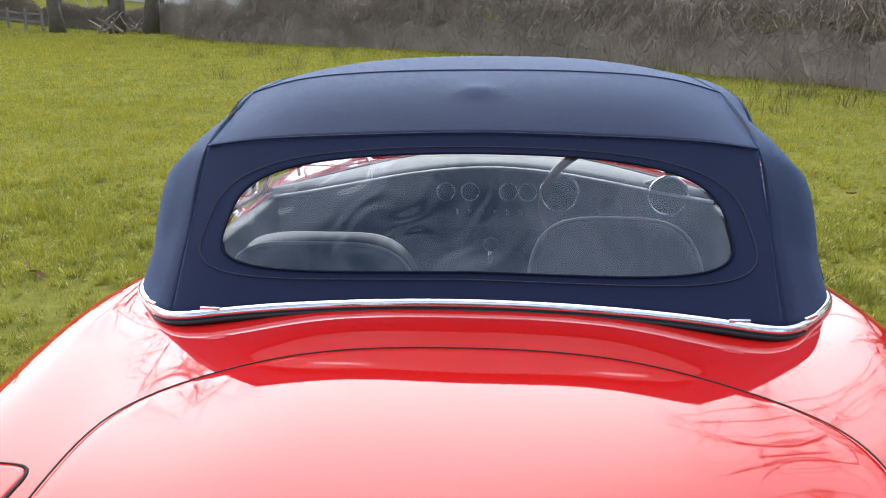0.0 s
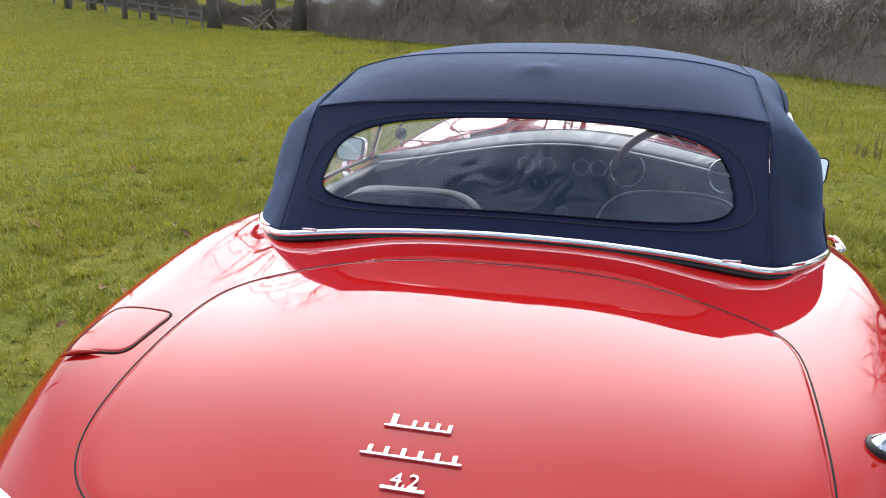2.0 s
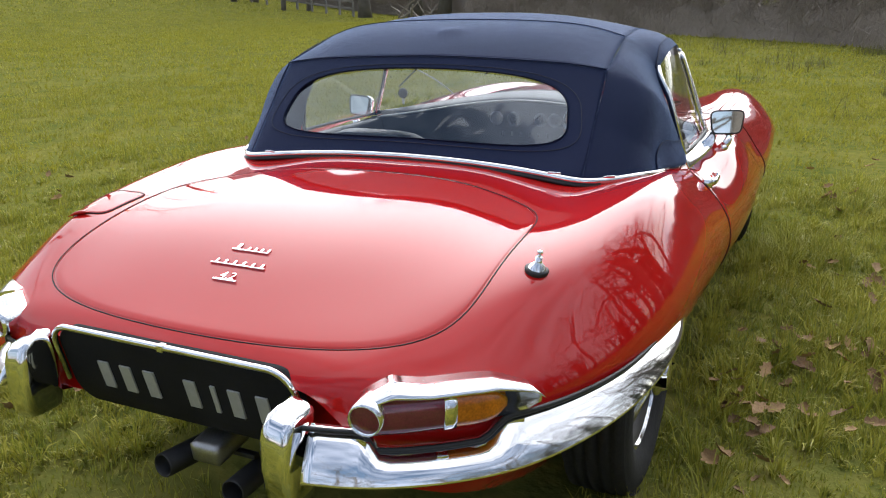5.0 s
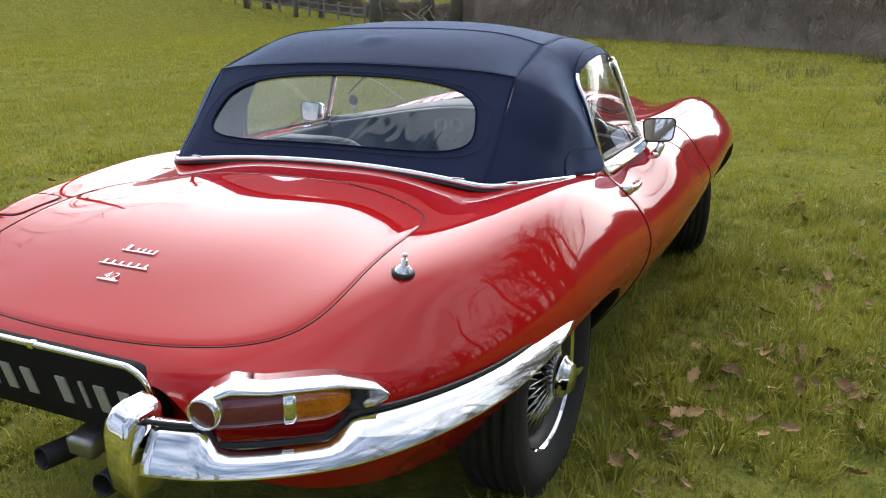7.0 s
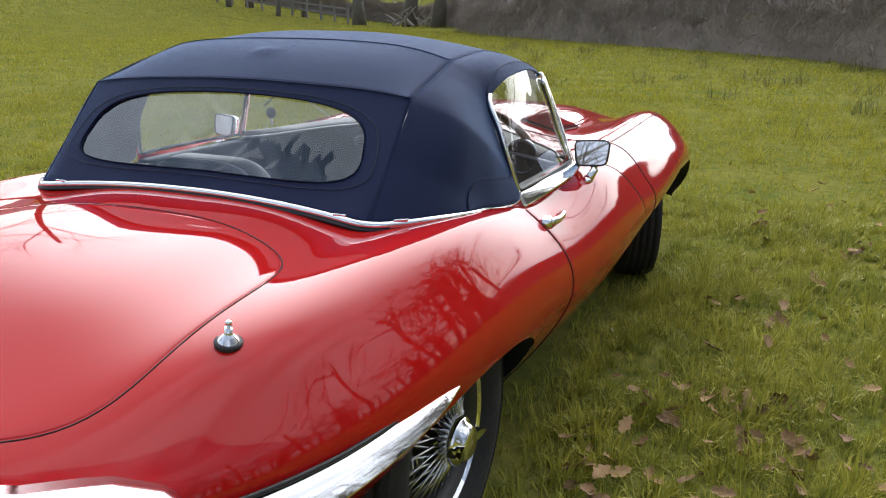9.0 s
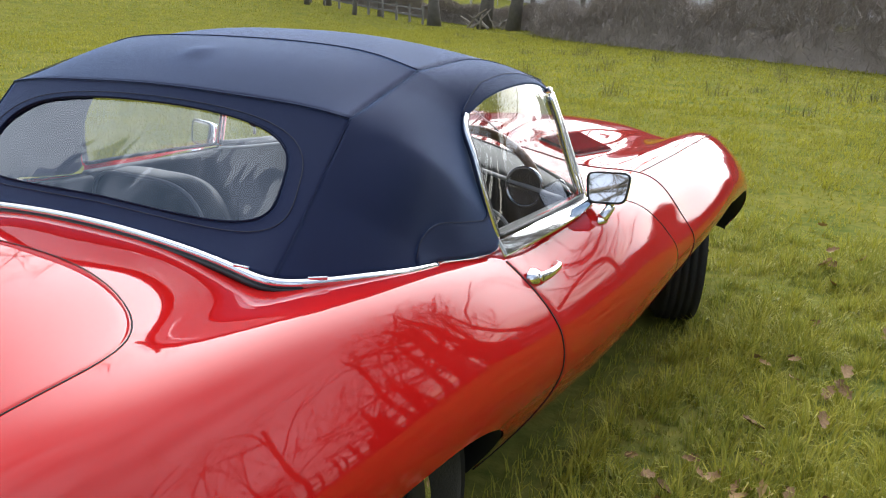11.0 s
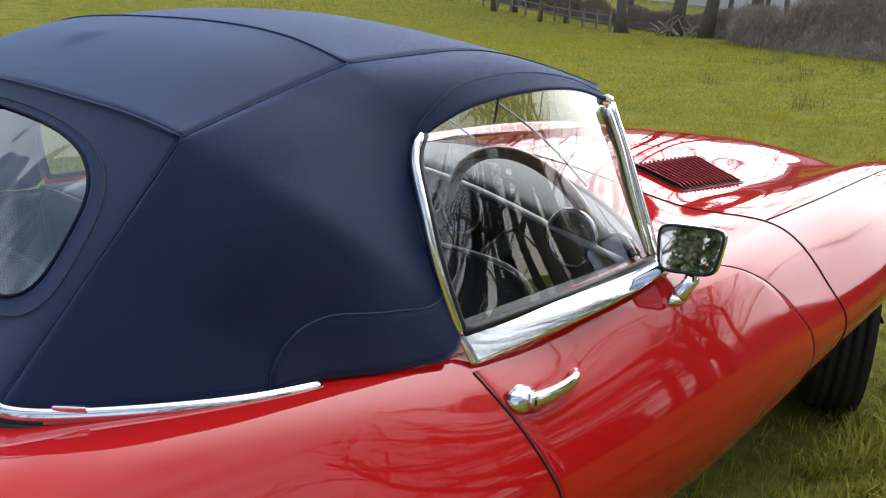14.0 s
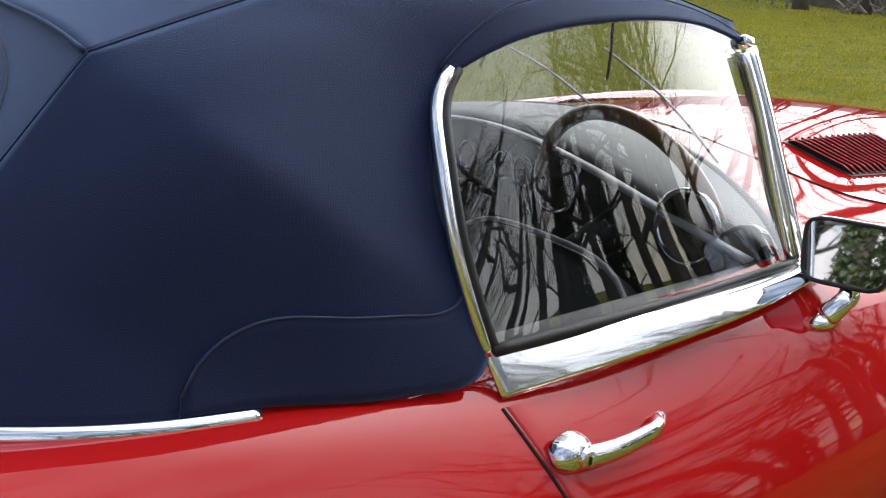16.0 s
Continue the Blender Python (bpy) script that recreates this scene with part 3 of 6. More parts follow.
TRIM_HALF = [(0, -0.004, 0.834), (0.22, -0.012, 0.830), (0.435, -0.028, 0.815), (0.505, -0.028, 0.809), (0.560, 0.022, 0.806), (0.612, 0.095, 0.806), (0.642, 0.175, 0.800), (0.652, 0.262, 0.791)]
HEM_HALF = TRIM_HALF + [(0.667, 0.35, 0.777), (0.676, 0.42, 0.771), (0.680, 0.462, 0.776), (0.674, 0.475, 0.797)]
trim_line = curve3(sym(TRIM_HALF)[:-1] + TRIM_HALF, 240)
hem = curve3(HEM_HALF, 400)
SEAM_FOOT = 0.505
k_foot = int(np.argmin(np.abs(hem[:, 0] - SEAM_FOOT)))
foot = hem[k_foot]
BOW1 = [(0, 0.182, 1.088), (0.26, 0.184, 1.081), (0.44, 0.188, 1.069), (0.502, 0.190, 1.060)]
BOW2 = [(0, 0.430, 1.182), (0.26, 0.430, 1.176), (0.42, 0.434, 1.155), (0.489, 0.442, 1.134)]
JOINT = BOW2[-1]
SEAM_TOP = [JOINT, (0.481, 0.58, 1.143), (0.477, 0.727, 1.146), (0.500, 0.86, 1.122), (0.533, 0.974, 1.088)]
WINDOW_TOP = [(0.576, 0.480, 1.036), (0.583, 0.556, 1.070), (0.583, 0.652, 1.088), (0.574, 0.80, 1.092), (0.562, 0.90, 1.081), (0.554, 0.964, 1.066)]


def full(half, n):
    return curve3(sym(half)[:-1] + half, n)


def billow(P, amount):
    """Lets a patch stand out a little along its normals between its edges."""
    n, m = P.shape[:2]
    du, dv = np.gradient(P, axis=1), np.gradient(P, axis=0)
    N = np.cross(du, dv)
    N /= np.linalg.norm(N, axis=2)[..., None] + 1e-12
    w = np.sin(np.linspace(0, math.pi, n))[:, None] * np.sin(np.linspace(0, math.pi, m))[None]
    return P + N * (w * amount)[..., None]


def cloth(name, me, parent, label="", mat=None):
    ob = part(name, me, mat or NAVY, parent, label)
    md = ob.modifiers.new("thickness", "SOLIDIFY")
    md.thickness, md.offset = 0.004, -1
    return ob


def roof_panel():
    """The hood's top from the second bow to the header."""
    rows = []
    seam = curve3(SEAM_TOP, 40)
    mid = curve3([(0, 0.430, 1.182), (0, 0.62, 1.200), (0, 0.82, 1.172), (0, 1.045, 1.120)], 40)
    for s, c in zip(seam, mid):
        half = []
        for a in np.linspace(0, 1, 24):
            half.append((s[0] * a, c[1] + (s[1] - c[1]) * a ** 2, s[2] + (c[2] - s[2]) * (1 - a ** 2.7)))
        rows.append(sym(half)[:-1] + half)
    ob = cloth("soft_top", mesh_from("soft_top", *grid(rows)), car, "navy blue cloth hood, raised, with sewn seams")
    return ob


soft_top = roof_panel()
bow1, bow2 = full(BOW1, 61), full(BOW2, 61)
ramp = coons(bow1, bow2, curve3([bow1[0], bow2[0]], 24), curve3([bow1[-1], bow2[-1]], 24))
ramp_u = np.linspace(-1, 1, 61)
ramp_v = np.linspace(0, 1, 24)
ramp[..., 2] += 0.016 * np.sin(math.pi * ramp_v)[:, None] * (1 - ramp_u ** 4)
# the frame's centre bracket presses a small bump into the cloth
ramp[..., 2] += 0.007 * np.exp(-((ramp_u / 0.075) ** 4))[None] * np.exp(-(((ramp_v - 0.50) / 0.10) ** 2))[:, None]
cloth("rear_slope_panel", mesh_from("rear_slope_panel", *grid(ramp)), soft_top)
bot = np.concatenate([(hem[:k_foot + 1] * np.array([-1, 1, 1]))[::-1], hem[1:k_foot + 1]])
bot = curve3(bot[:: max(1, len(bot) // 40)].tolist() + [bot[-1].tolist()], 81)
bot[:, 2] += 0.004
rear = coons(bot, full(BOW1, 81), curve3([bot[0], bow1[0]], 40), curve3([bot[-1], bow1[-1]], 40))
rear = billow(rear, 0.004)


def window_uv(a, b):
    """The rear window's outline from a squircle, in fractions of the rear panel."""
    v = 0.508 + 0.360 * b
    return 0.5 + 0.452 * a * (1 - 0.050 * (b + 1)), v


def rear_panel():
    ca, cb = squircle(144, 3.4)
    ang = np.arctan2(cb, ca)
    sq = 1 / np.maximum(np.abs(np.cos(ang)), np.abs(np.sin(ang)))
    ou, ov = 0.5 + 0.5 * sq * np.cos(ang), 0.5 + 0.5 * sq * np.sin(ang)
    iu, iv = window_uv(ca, cb)
    t = np.linspace(0, 1, 14)[:, None]
    P = patch_at(rear, iu + (ou - iu) * t, iv + (ov - iv) * t)
    ob = cloth("rear_panel", mesh_from("rear_panel", *grid(P, False, True)), soft_top)
    fa, fb = squircle(360, 3.4)
    r = np.concatenate([np.linspace(0.012, 1.0, 90), [1.03]])[:, None]
    wu, wv = window_uv(fa[None] * r, fb[None] * r)
    Q = patch_at(rear, wu, wv) - np.array([0, -0.004, 0])
    # the soft sheet ripples
    x, z = Q[..., 0], Q[..., 2]
    x2, z2 = x + 0.030 * np.sin(31 * z + 9 * x) + 0.012 * np.sin(57 * x - 40 * z), z + 0.022 * np.sin(23 * x + 2) + 0.010 * np.sin(70 * z + 33 * x)
    Q[..., 1] += 0.00028 * np.sin(52 * x2 + 21 * z2) + 0.00022 * np.sin(64 * z2 - 18 * x2 + 1.3) + 0.00012 * np.sin(118 * x2 - 95 * z2)
    v, f = grid(Q, False, True)
    pane = part("rear_window", mesh_from("rear_window", v, list(f) + [tuple(range(360))]), PLASTIC, soft_top, "clear flexible plastic rear window, slightly wavy")
    pane.visible_shadow = False
    for grow, rad, mat, nm in ((1.0, 0.0022, NAVY_DARK, "window_binding"), (1.085, 0.0009, THREAD, "stitching")):
        u, v = window_uv(ca * grow, cb * (grow + (0.03 if grow > 1 else 0)))
        line = patch_at(rear, u, v)
        part(nm, mesh_from(nm, *tube(line + np.array([0, -0.0012, 0.0008]), rad, 6, True, up=(0, -1, 0.6))), mat, soft_top)


rear_panel()


def quarter(sign):
    m = np.array([sign, 1, 1])
    seam = curve3([foot + np.array([0, 0, 0.004]), BOW1[-1]], 40)
    low = hem[k_foot:]
    low = curve3(low[::12].tolist() + [low[-1].tolist()], 48) + np.array([0, 0, 0.004])
    rise = curve3([low[-1], (0.648, 0.460, 0.86), (0.612, 0.460, 0.95), WINDOW_TOP[0]], 29)
    brow = curve3([WINDOW_TOP[0], (0.548, 0.474, 1.088), JOINT], 12)
    front = np.concatenate([rise[:-1], brow])
    top = curve3([BOW1[-1], (0.500, 0.31, 1.098), JOINT], 48)
    P = coons(low, top, seam, front)
    # the hoop under the cloth makes a soft ridge from the rear bow down to the window's foot
    u, v = np.meshgrid(np.linspace(0, 1, 48), np.linspace(0, 1, 40))
    ridge = np.sqrt((v - (1 - 0.80 * u)) ** 2 + 0.0003)
    lift = 0.036 * np.clip(1 - ridge / 0.50, 0, 1) * np.sin(math.pi * np.clip(u * 0.94 + 0.05, 0, 1)) ** 0.7 * np.sin(math.pi * v) ** 0.5
    lift = lift + 0.014 * np.sin(math.pi * u) * np.sin(math.pi * v)
    P = P + lift[..., None] * np.array([0.93, -0.22, 0.26])
    up, dn = curve3(SEAM_TOP, 40), curve3(WINDOW_TOP, 40)
    S = billow(coons(dn, up, brow, curve3([dn[-1], up[-1]], 12)), 0.006)
    cloth("quarter_panel", mesh_from("quarter_panel", *join(grid(P * m), grid(S * m))), soft_top)
    seams = (("seam", seam), ("seam", top), ("seam", up))
    for nm, line in seams:
        part(nm, mesh_from(nm, *tube(line * m + np.array([sign * 0.001, -0.0008, 0.0012]), 0.0010, 6, up=(sign, -0.3, 0.2))), NAVY, soft_top)
    # flap over the window and sewn patch over the hem
    fu = np.linspace(0.0, 1.0, 40)
    fv = 0.30 * np.clip(0.10 + fu / 0.22, 0, 1) ** 0.6
    flap = patch_at(S, fu[None] * np.ones((6, 1)), fv[None] * np.linspace(0, 1, 6)[:, None]) * m + np.array([sign * 0.0030, 0, 0.0015])
    cloth("drip_flap", mesh_from("drip_flap", *grid(flap)), soft_top)
    part("stitching", mesh_from("stitching", *tube(flap[-1] + np.array([sign * 0.001, 0, 0.001]), 0.0008, 5, up=(sign, 0, 0.2))), THREAD, soft_top)
    pu = np.linspace(0.48, 0.995, 30)
    hv = 0.235 * (1 - (1 - np.clip((pu - 0.478) / 0.20, 0, 1)) ** 2.4) ** 0.42 * (1 - 0.22 * pu ** 3)
    patch = patch_at(P, pu[None] * np.ones((8, 1)), hv[None] * np.linspace(0.0, 1, 8)[:, None]) * m + np.array([sign * 0.003, 0, 0.001])
    cloth("hem_patch", mesh_from("hem_patch", *grid(patch)), soft_top)
    part("stitching", mesh_from("stitching", *tube(patch[-1] + np.array([sign * 0.001, 0, 0]), 0.0008, 5, up=(sign, 0, 0.2))), THREAD, soft_top)


for s in (1, -1):
    quarter(s)
line = bow1 + np.array([0, -0.002, 0.001])
part("seam", mesh_from("seam", *tube(line, 0.0020, 8)), NAVY, soft_top)
part("seam", mesh_from("seam", *tube(bow2 + np.array([0, -0.001, 0.001]), 0.0012, 6)), NAVY, soft_top)

# chrome strip along the hood's foot, on a dark bedding strip
part("trim_bedding", mesh_from("trim_bedding", *sweep(trim_line + np.array([0, -0.005, -0.014]), [(-0.010, -0.004), (-0.010, 0.004), (0.010, 0.004), (0.010, -0.004)])), BLACK, car, "dark rubber bedding under the trim")
strip_prof = [(-0.0085, -0.003), (-0.0075, 0.006), (-0.0035, 0.011), (0.0035, 0.011), (0.0075, 0.006), (0.0085, -0.003)]
strip = part("hood_trim_strip", mesh_from("hood_trim_strip", *sweep(trim_line + np.array([0, -0.004, -0.006]), strip_prof)), CHROME, car, "slim chrome strip with clips at the hood's foot")
for x, y, z, a in ((0.435, -0.032, 0.821, 2), (0.562, 0.016, 0.812, 42)):
    for s in (1, -1):
        part("trim_clip", box(s * x, y, z, 0.034, 0.007, 0.006, 0.002, pose(0, 0, 0, 0, 0, s * a)), CHROME, strip)
for i in range(24, 230, 32):
    p = trim_line[i]
    part("trim_screw", mesh_from("trim_screw", *lathe([(0, 0.002), (0.003, 0.002), (0.004, 0)], 10)), STEEL, strip).matrix_local = pose(p[0], p[1] - 0.006, p[2] + 0.001, 0, -90, 0)


# ---- screen, doors' glass and brightwork ----
SCREEN_BASE = [(x, y, top_z(x, y) + 0.004) for x, y in ((0, 1.275), (0.30, 1.225), (0.52, 1.115))] + [(0.655, 0.995, 0.800)]
SCREEN_TOP = [(0, 1.070, 1.106), (0.28, 1.050, 1.100), (0.46, 1.002, 1.082), (0.552, 0.958, 1.062)]


def solid(ob, t, offset=-1):
    md = ob.modifiers.new("thickness", "SOLIDIFY")
    md.thickness, md.offset = t, offset
    return ob


def windscreen():
    b, t = full(SCREEN_BASE, 61), full(SCREEN_TOP, 61)
    P = coons(b, t, curve3([b[0], t[0]], 12), curve3([b[-1], t[-1]], 12))
    screen = part("windscreen", mesh_from("windscreen", *grid(P)), SCREEN_GLASS, car, "curved clear windscreen")
    screen.visible_shadow = False
    bar = [(-0.011, -0.010), (-0.008, 0.010), (0.008, 0.010), (0.011, -0.010)]
    part("header_rail", mesh_from("header_rail", *sweep(t + np.array([0, -0.006, 0.0]), bar)), NAVY_DARK, screen)
    part("screen_seal", mesh_from("screen_seal", *tube(b + np.array([0, 0.004, -0.002]), 0.008, 8)), BLACK, screen)
    part("screen_trim", mesh_from("screen_trim", *tube(b + np.array([0, 0.012, -0.006]), 0.006, 8)), CHROME, screen)
    for s in (1, -1):
        m = np.array([s, 1, 1])
        p = curve3([(0.664, 1.010, 0.790), (0.628, 0.996, 0.890), (0.588, 0.980, 1.000), (0.566, 0.969, 1.058)], 24) * m
        prof = ring(0.010, 10, 0.8, 1.3)
        part("screen_pillar", mesh_from("screen_pillar", *sweep(p, prof, up=(0, 1, 0))), CHROME, screen, "chrome windscreen pillar")
        q = p[:-1] + np.array([-s * 0.004, -0.016, 0])
        part("pillar_seal", mesh_from("pillar_seal", *tube(q, 0.006, 8, up=(0, 1, 0))), BLACK, screen)
        part("pillar_cap", box(s * 0.560, 0.971, 1.066, 0.012, 0.020, 0.012, 0.004, pose(0, 0, 0, -15, -s * 20, 0)), CHROME, screen)
    for x, a in ((-0.34, -8), (0.02, -4), (0.36, 2)):
        k = int((x + 0.655) / 1.31 * 60)
        p0 = b[k] + np.array([0, 0.012, 0.010])
        tip = patch_at(P, np.array([(k - 9) / 60]), np.array([0.62]))[0] + np.array([0, 0.012, 0.004])
        mid = (p0 + tip) / 2 + np.array([0, 0.016, 0.006])
        w = part("wiper", mesh_from("wiper", *tube(curve3([p0, mid, tip], 12), 0.0026, 6)), STEEL, screen, "slim wiper arm")
        q = patch_at(P, np.linspace(k - 11, k - 5, 8) / 60, np.linspace(0.35, 0.86, 8)) + np.array([0, 0.007, 0.003])
        part("blade", mesh_from("blade", *tube(q, 0.003, 6)), BLACK, w)


windscreen()
SILL_TOP = [(0.669, 0.474, 0.799), (0.676, 0.72, 0.797), (0.674, 0.90, 0.794), (0.664, 1.010, 0.792)]
SILL_LOW = [(0.690, 0.484, 0.755), (0.706, 0.635, 0.764), (0.714, 0.78, 0.773), (0.710, 0.90, 0.780), (0.694, 1.020, 0.786)]


def door_glass(sign):
    m, ob = np.array([sign, 1, 1]), doors[sign]
    low = curve3([(0.667, 0.484, 0.800), (0.672, 0.74, 0.800), (0.660, 0.992, 0.798)], 30)
    top = curve3(WINDOW_TOP, 30)
    back = curve3([low[0], (0.631, 0.460, 0.90), (0.599, 0.462, 0.985), top[0]], 20)
    fore = curve3([low[-1], (0.618, 0.982, 0.90), (0.582, 0.966, 1.0), top[-1]], 20)
    P = coons(low, top, back, fore) * m
    pane = part("door_window", mesh_from("door_window", *grid(P)), WINDOW, ob, "raised clear side window")
    pane.visible_shadow = False
    chan = curve3([(0.672, 0.476, 0.796), (0.645, 0.453, 0.90), (0.612, 0.455, 0.985), (0.586, 0.472, 1.028), (0.579, 0.488, 1.046)], 26) * m
    flat = [(-0.006, -0.007), (-0.006, 0.005), (-0.002, 0.008), (0.003, 0.008), (0.006, 0.004), (0.006, -0.007)]
    part("window_channel", mesh_from("window_channel", *sweep(chan, flat, up=(sign, -0.6, 0.2))), CHROME, ob, "slim chrome channel behind the side window")
    part("channel_seal", mesh_from("channel_seal", *tube(chan + np.array([-sign * 0.002, 0.012, 0]), 0.0055, 6, up=(sign, 0, 0))), BLACK, ob)
    fr = curve3([(0.652, 0.990, 0.800), (0.620, 0.978, 0.890), (0.585, 0.962, 1.0), (0.566, 0.950, 1.052)], 20) * m
    part("window_front_frame", mesh_from("window_front_frame", *sweep(fr + np.array([sign * 0.004, 0, 0]), flat, up=(sign, -0.2, 0.3))), CHROME, ob, "chrome upright at the window's front")
    a, b = curve3(SILL_TOP, 40), curve3(SILL_LOW, 40)
    W = coons(b, a, curve3([b[0], a[0]], 10), curve3([b[-1], (0.682, 1.018, 0.791), a[-1]], 10))
    W = billow(W, 0.006) * m
    solid(part("sill_capping", mesh_from("sill_capping", *grid(W)), CHROME, ob, "polished chrome capping below the side window"), 0.004)
    part("waist_seal", mesh_from("waist_seal", *sweep(low * m + np.array([sign * 0.004, 0, -0.001]), [(-0.005, -0.006), (-0.004, 0.003), (0.003, 0.004), (0.006, -0.006)])), BLACK, ob)
    # handle
    c = side_point(0.528, 0.708, 0.004, sign)
    bossv = lathe([(0.022, -0.006), (0.022, 0.003), (0.020, 0.009), (0.015, 0.014), (0.010, 0.017), (0.0, 0.018)], 28)
    v = np.array(bossv[0]) * np.array([sign, 1.15, 0.90]) + c
    h = part("door_handle", mesh_from("door_handle", v, bossv[1]), CHROME, ob, "chrome push-button door handle")
    pts = [c + np.array([sign * 0.014, 0.008, 0.0]), c + np.array([sign * 0.019, 0.040, 0.000]), c + np.array([sign * 0.019, 0.080, 0.001]), c + np.array([sign * 0.015, 0.108, 0.003]), c + np.array([sign * 0.003, 0.124, 0.004])]
    part("lever", mesh_from("lever", *tube(curve3(pts, 24), 0.0115, 12, scale=lambda s: (0.8 - 0.25 * s, 1.05 - 0.25 * s - (0.3 if s > 0.9 else 0)))), CHROME, h)
    bt = lathe([(0.0098, 0.0), (0.0098, 0.008), (0.0085, 0.0095), (0.0, 0.010)], 20)
    part("push_button", mesh_from("push_button", np.array(bt[0]) * np.array([sign, 1, 1]) + c + np.array([sign * 0.012, 0.006, 0.002]), bt[1]), CHROME, h, "round key-locked push button")
    part("key_slot", box(*(c + np.array([sign * 0.0225, 0.006, 0.002])), 0.002, 0.0025, 0.009, 0.0008), BLACK, h)


for s in (1, -1):
    door_glass(s)


def door_mirror(sign):
    base = side_point(0.965, 0.745, 0.0, sign)
    cx, cy, cz = sign * 0.732, 0.992, 0.826
    turn = Matrix.Translation((cx, cy, cz)) @ pose(0, 0, 0, -10, 0, sign * 12) @ Matrix.Translation((-cx, -cy, -cz))

    def aim(pts):
        return [tuple(turn @ Vector(p)) for p in pts]
    rings = []
    for y, k in ((0.0, 0.97), (-0.004, 1.0), (0.012, 1.02), (0.026, 0.96), (0.036, 0.78), (0.041, 0.4), (0.042, 0.02)):
        ca, cb = squircle(40, 6)
        rings.append(aim([(cx + sign * (0.0535 + 0.005 * b) * a * k, cy + y, cz + 0.0415 * b * k + 0.002 * a) for a, b in zip(ca, cb)]))
    head = part("door_mirror", mesh_from("door_mirror", *grid(rings, False, True)), CHROME, car, "chrome rectangular door mirror on a stalk")
    ca, cb = squircle(40, 6)
    face = aim([(cx + sign * (0.0500 + 0.005 * b) * a, cy - 0.0055, cz + 0.0378 * b + 0.002 * a) for a, b in zip(ca, cb)])
    part("mirror_glass", mesh_from("mirror_glass", face, [tuple(range(40))], False), MIRROR, head)
    edge = np.array(aim([(cx + sign * (0.0515 + 0.005 * b) * a, cy - 0.005, cz + 0.0393 * b + 0.002 * a) for a, b in zip(ca, cb)]))
    part("bezel", mesh_from("bezel", *tube(edge, 0.0030, 6, True, up=(0, 1, 0))), BLACK, head)
    stem = curve3([base + np.array([0, 0, 0.006]), base + np.array([sign * 0.010, 0.014, 0.026]), (cx + sign * 0.004, cy + 0.016, 0.786), (cx, cy + 0.018, 0.800)], 16)
    part("stem", mesh_from("stem", *tube(stem, 0.010, 12, up=(0, 1, 0.2), scale=lambda s: (1.5 - 0.7 * s, 1.8 - 0.9 * s))), CHROME, head)
    foot_rings = []
    for h, k in ((-0.004, 1.0), (0.004, 0.98), (0.009, 0.80), (0.012, 0.45), (0.013, 0.05)):
        foot_rings.append([base + np.array([sign * (h * 0.75 + 0.013 * k * math.sin(a) * 0.7), 0.030 * k * math.cos(a), h * 0.65 + 0.013 * k * -math.sin(a) * 0.7]) for a in np.linspace(0, 2 * math.pi, 28)[:-1]])
    part("foot", mesh_from("foot", *grid(foot_rings, False, True)), CHROME, head)


for s in (1, -1):
    door_mirror(s)


# ---- tail ----
BUMPER = [(0.372, -1.062, 0.572), (0.44, -1.036, 0.567), (0.53, -0.976, 0.559), (0.62, -0.880, 0.551), (0.702, -0.735, 0.546), (0.757, -0.57, 0.545), (0.782, -0.38, 0.545), (0.784, -0.24, 0.549), (0.772, -0.145, 0.552)]


